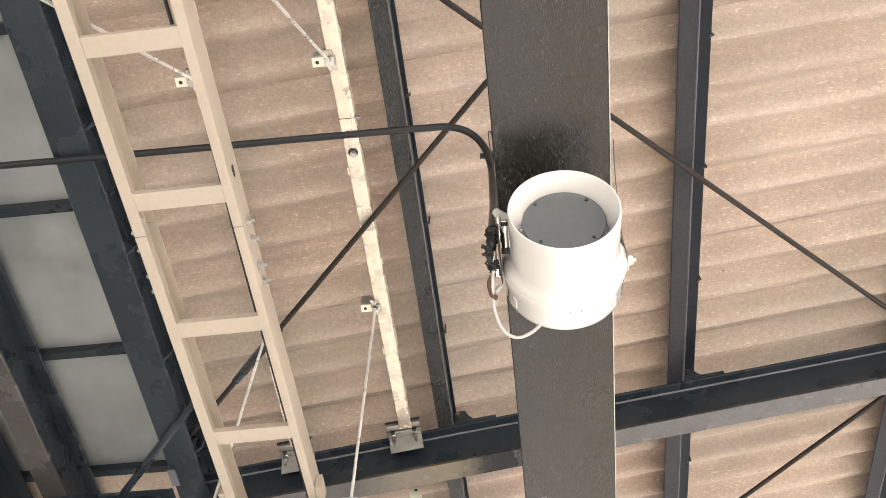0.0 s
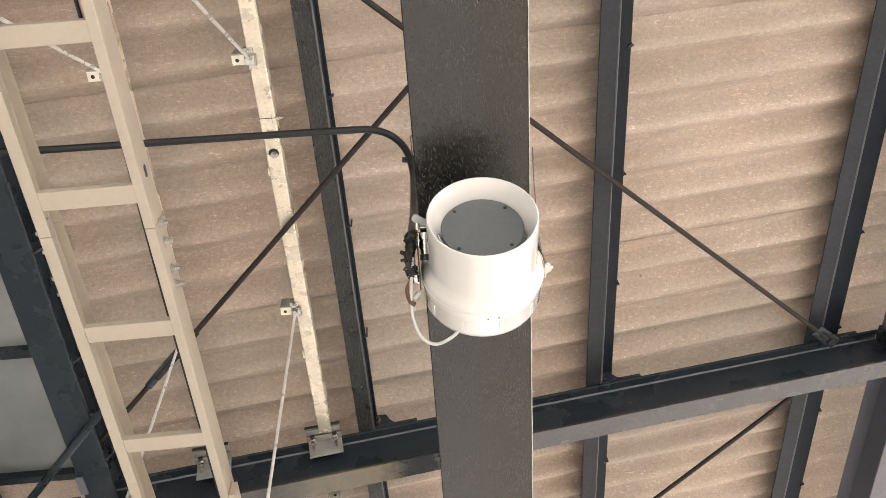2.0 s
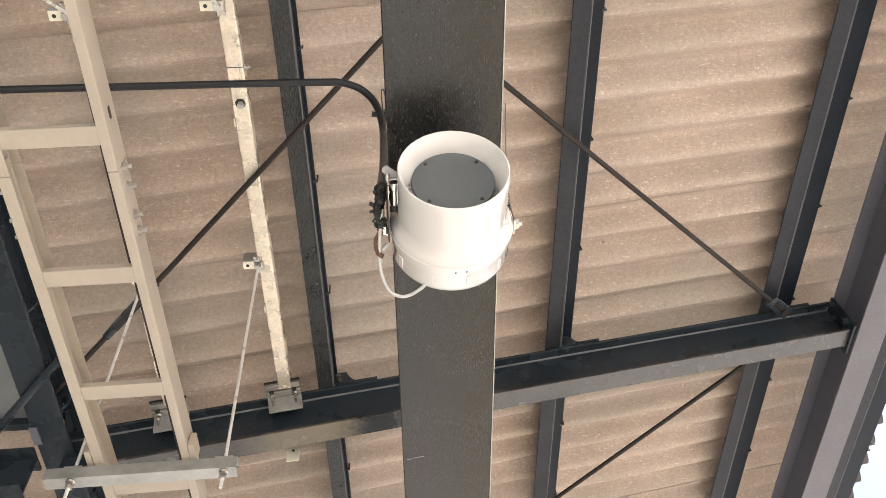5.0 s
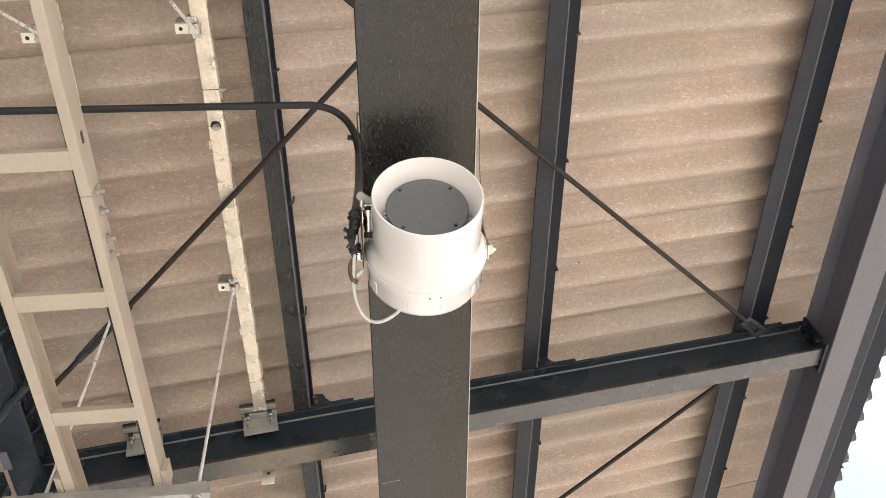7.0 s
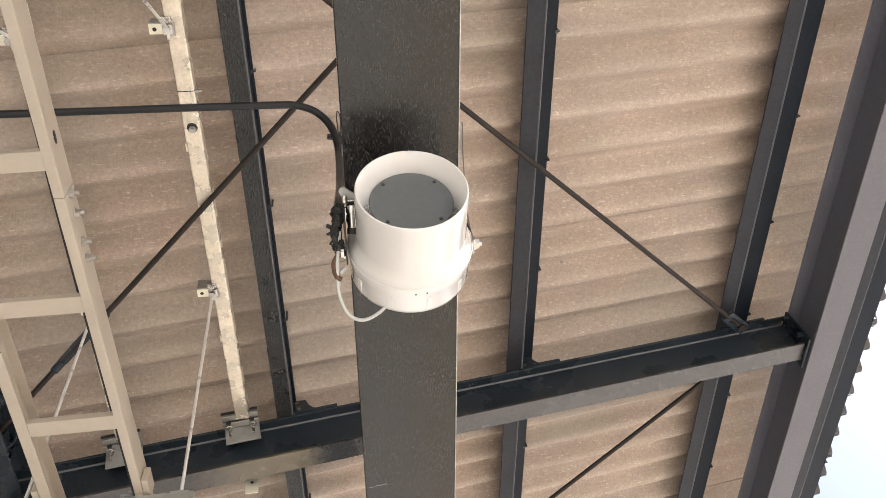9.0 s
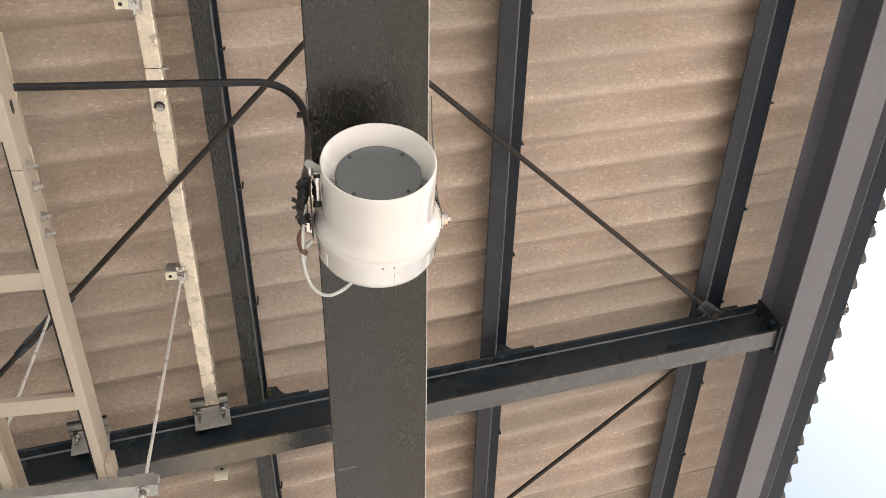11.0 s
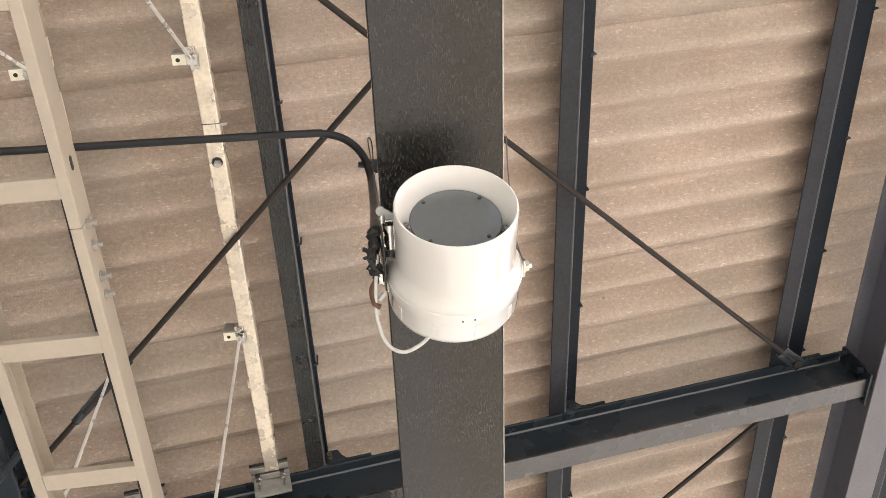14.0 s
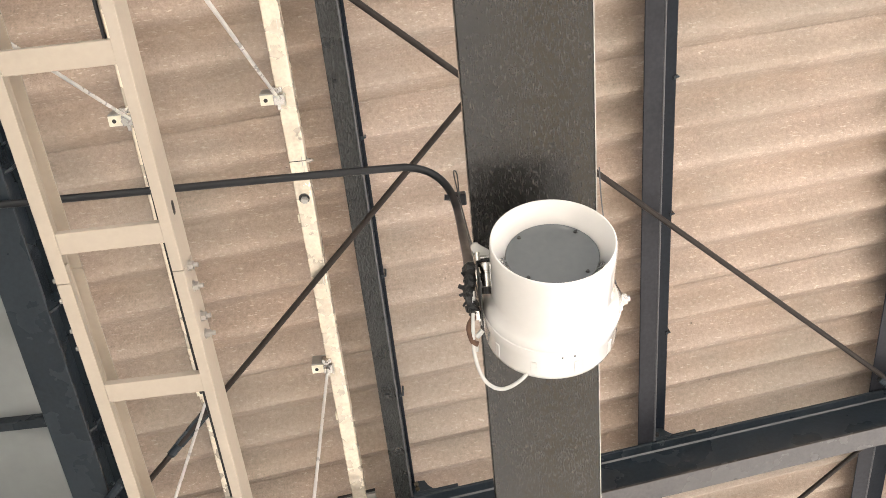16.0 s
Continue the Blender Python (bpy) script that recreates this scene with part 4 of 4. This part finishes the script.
part("strand", sweep([(0.036, 0.912, 3.40), (0.036, 0.900, 3.25), (0.0345, 0.862, 3.05), (0.030, 0.800, 2.93), (0.027, 0.770, 2.880)], 0.0028, 8), M_TUBE, lead, smooth=True)
wire = thing("thin_wire", (0.02, 0.84, 3.3), "thin dark wire beside the conduit", "wire")
part("strand", sweep([(0.036, 0.90, 3.42), (0.036, 0.855, 3.44), (0.028, 0.845, 3.42), (0.030, 0.850, 3.2), (0.029, 0.82, 3.0), (0.030, 0.775, 2.89), (0.045, 0.768, 2.872)], 0.0014, 6), M_CABLE, wire)

safety = thing("safety_wire", (0.236, 0.8, 2.92), "thin dark safety wire between girder and housing pivot", "wire")
part("strand", sweep([(0.2405, 0.700, 2.992), (0.2395, 0.752, 2.972), (0.238, 0.800, 2.930), (0.2375, 0.842, 2.885), (0.2445, 0.868, 2.855)], 0.0011, 6), M_EDGE, safety)

# ---- lower canopy beyond the low girder ----
canopy = thing("side_canopy", (-1.6, 1, 3.72), "grey boarded canopy soffit on dark joists", "canopy")
for i in range(-6, 8):
    y0 = 1.06 + 0.5055 * i
    for x0, x1 in ((-1.453, -1.062), (-1.698, -1.457), (-2.98, -1.702)):
        part("soffit_board", boxed(x0, x1, y0 + 0.010, y0 + 0.4955, 3.745, 3.757, 0.001), M_PANEL if i < 2 else M_ROOF, canopy)
    part("joist", boxed(-2.98, -1.062, y0 - 0.014, y0 + 0.014, 3.712, 3.742, 0.001), M_BLACK, canopy)
for x, gw in ((-1.455, 0.08), (-1.70, 0.08), (-2.4, 0.08)):
    g = thing("canopy_girder", (x, 1, 3.53), "dark painted steel girder under the canopy", "girder", "canopy girders")
    h_parts_y(g, gw, 0.17, 0.007, 0.010, x, 3.535, -4.0, 7.5, M_BLACK, M_UNDERLIT)
brace((-0.915, 1.657, 3.535), (-1.50, 2.285, 3.530), (0, 0), 0.0125, M_BLACK)
cb = thing("canopy_beam", (-2.0, RAFTER_Y, 3.39), "black steel beam carrying the canopy girders", "beam")
for nm, z0, z1, hw in (("bottom_flange", 3.385, 3.395, 0.046), ("web", 3.395, 3.524, 0.0035), ("top_flange", 3.524, 3.534, 0.046)):
    part(nm, boxed(-2.95, -1.066, RAFTER_Y - hw, RAFTER_Y + hw, z0, z1), M_BLACK, cb)
post = thing("canopy_gusset", (-1.0, 1.94, 3.54), "zinc gusset plate at the brace end", "gusset plate")
part("plate", boxed(-1.066, -1.042, 1.915, 1.985, 3.538, 3.5445, 0.001), M_SIDE, post)

# ---- roof sheets ----
roof = tagged(new("roof"), "weathered brown-grey corrugated fibre cement roof", "roof", kind="structure")
def roof_sheet(k):
    """One sheet: corrugations along x, its far edge over the next sheet."""
    y0 = ROOF_Y0 + k * COVER
    n = 66
    bm = bmesh.new()
    xs = [ROOF_X0, 0.3, 1.3, ROOF_X1]
    rows = []
    for side in (0, 0.0065):
        for x in xs:
            row = []
            for i in range(n + 1):
                y = y0 + (COVER + 0.05) * i / n + (0.0055 if i == 0 and side == 0 else 0)   # near edge chamfered to catch light from below
                u = (y - PHASE) / PITCH
                z = purlin_z(x) + 0.0685 + DEPTH * (1 - math.cos(2 * math.pi * u)) + side + 0.009 * i / n
                row.append(bm.verts.new((x, y + SKEW * (x - 0.8), z)))
            rows.append(row)
    m = len(xs)
    for lay in (0, m):
        for a, b in zip(rows[lay : lay + m], rows[lay + 1 : lay + m]):
            for i in range(n):
                bm.faces.new((a[i], a[i + 1], b[i + 1], b[i]))
    for a, b in ((rows[0], rows[m]), (rows[m - 1], rows[2 * m - 1])):
        for i in range(n):
            bm.faces.new((a[i], a[i + 1], b[i + 1], b[i]))
    for i in (0, n):
        for j in range(m - 1):
            bm.faces.new((rows[j][i], rows[j + 1][i], rows[m + j + 1][i], rows[m + j][i]))
    ob = part("roof_sheet", bm, M_ROOF, roof, smooth=True)
    return ob

for k in range(-2, 8):
    roof_sheet(k)
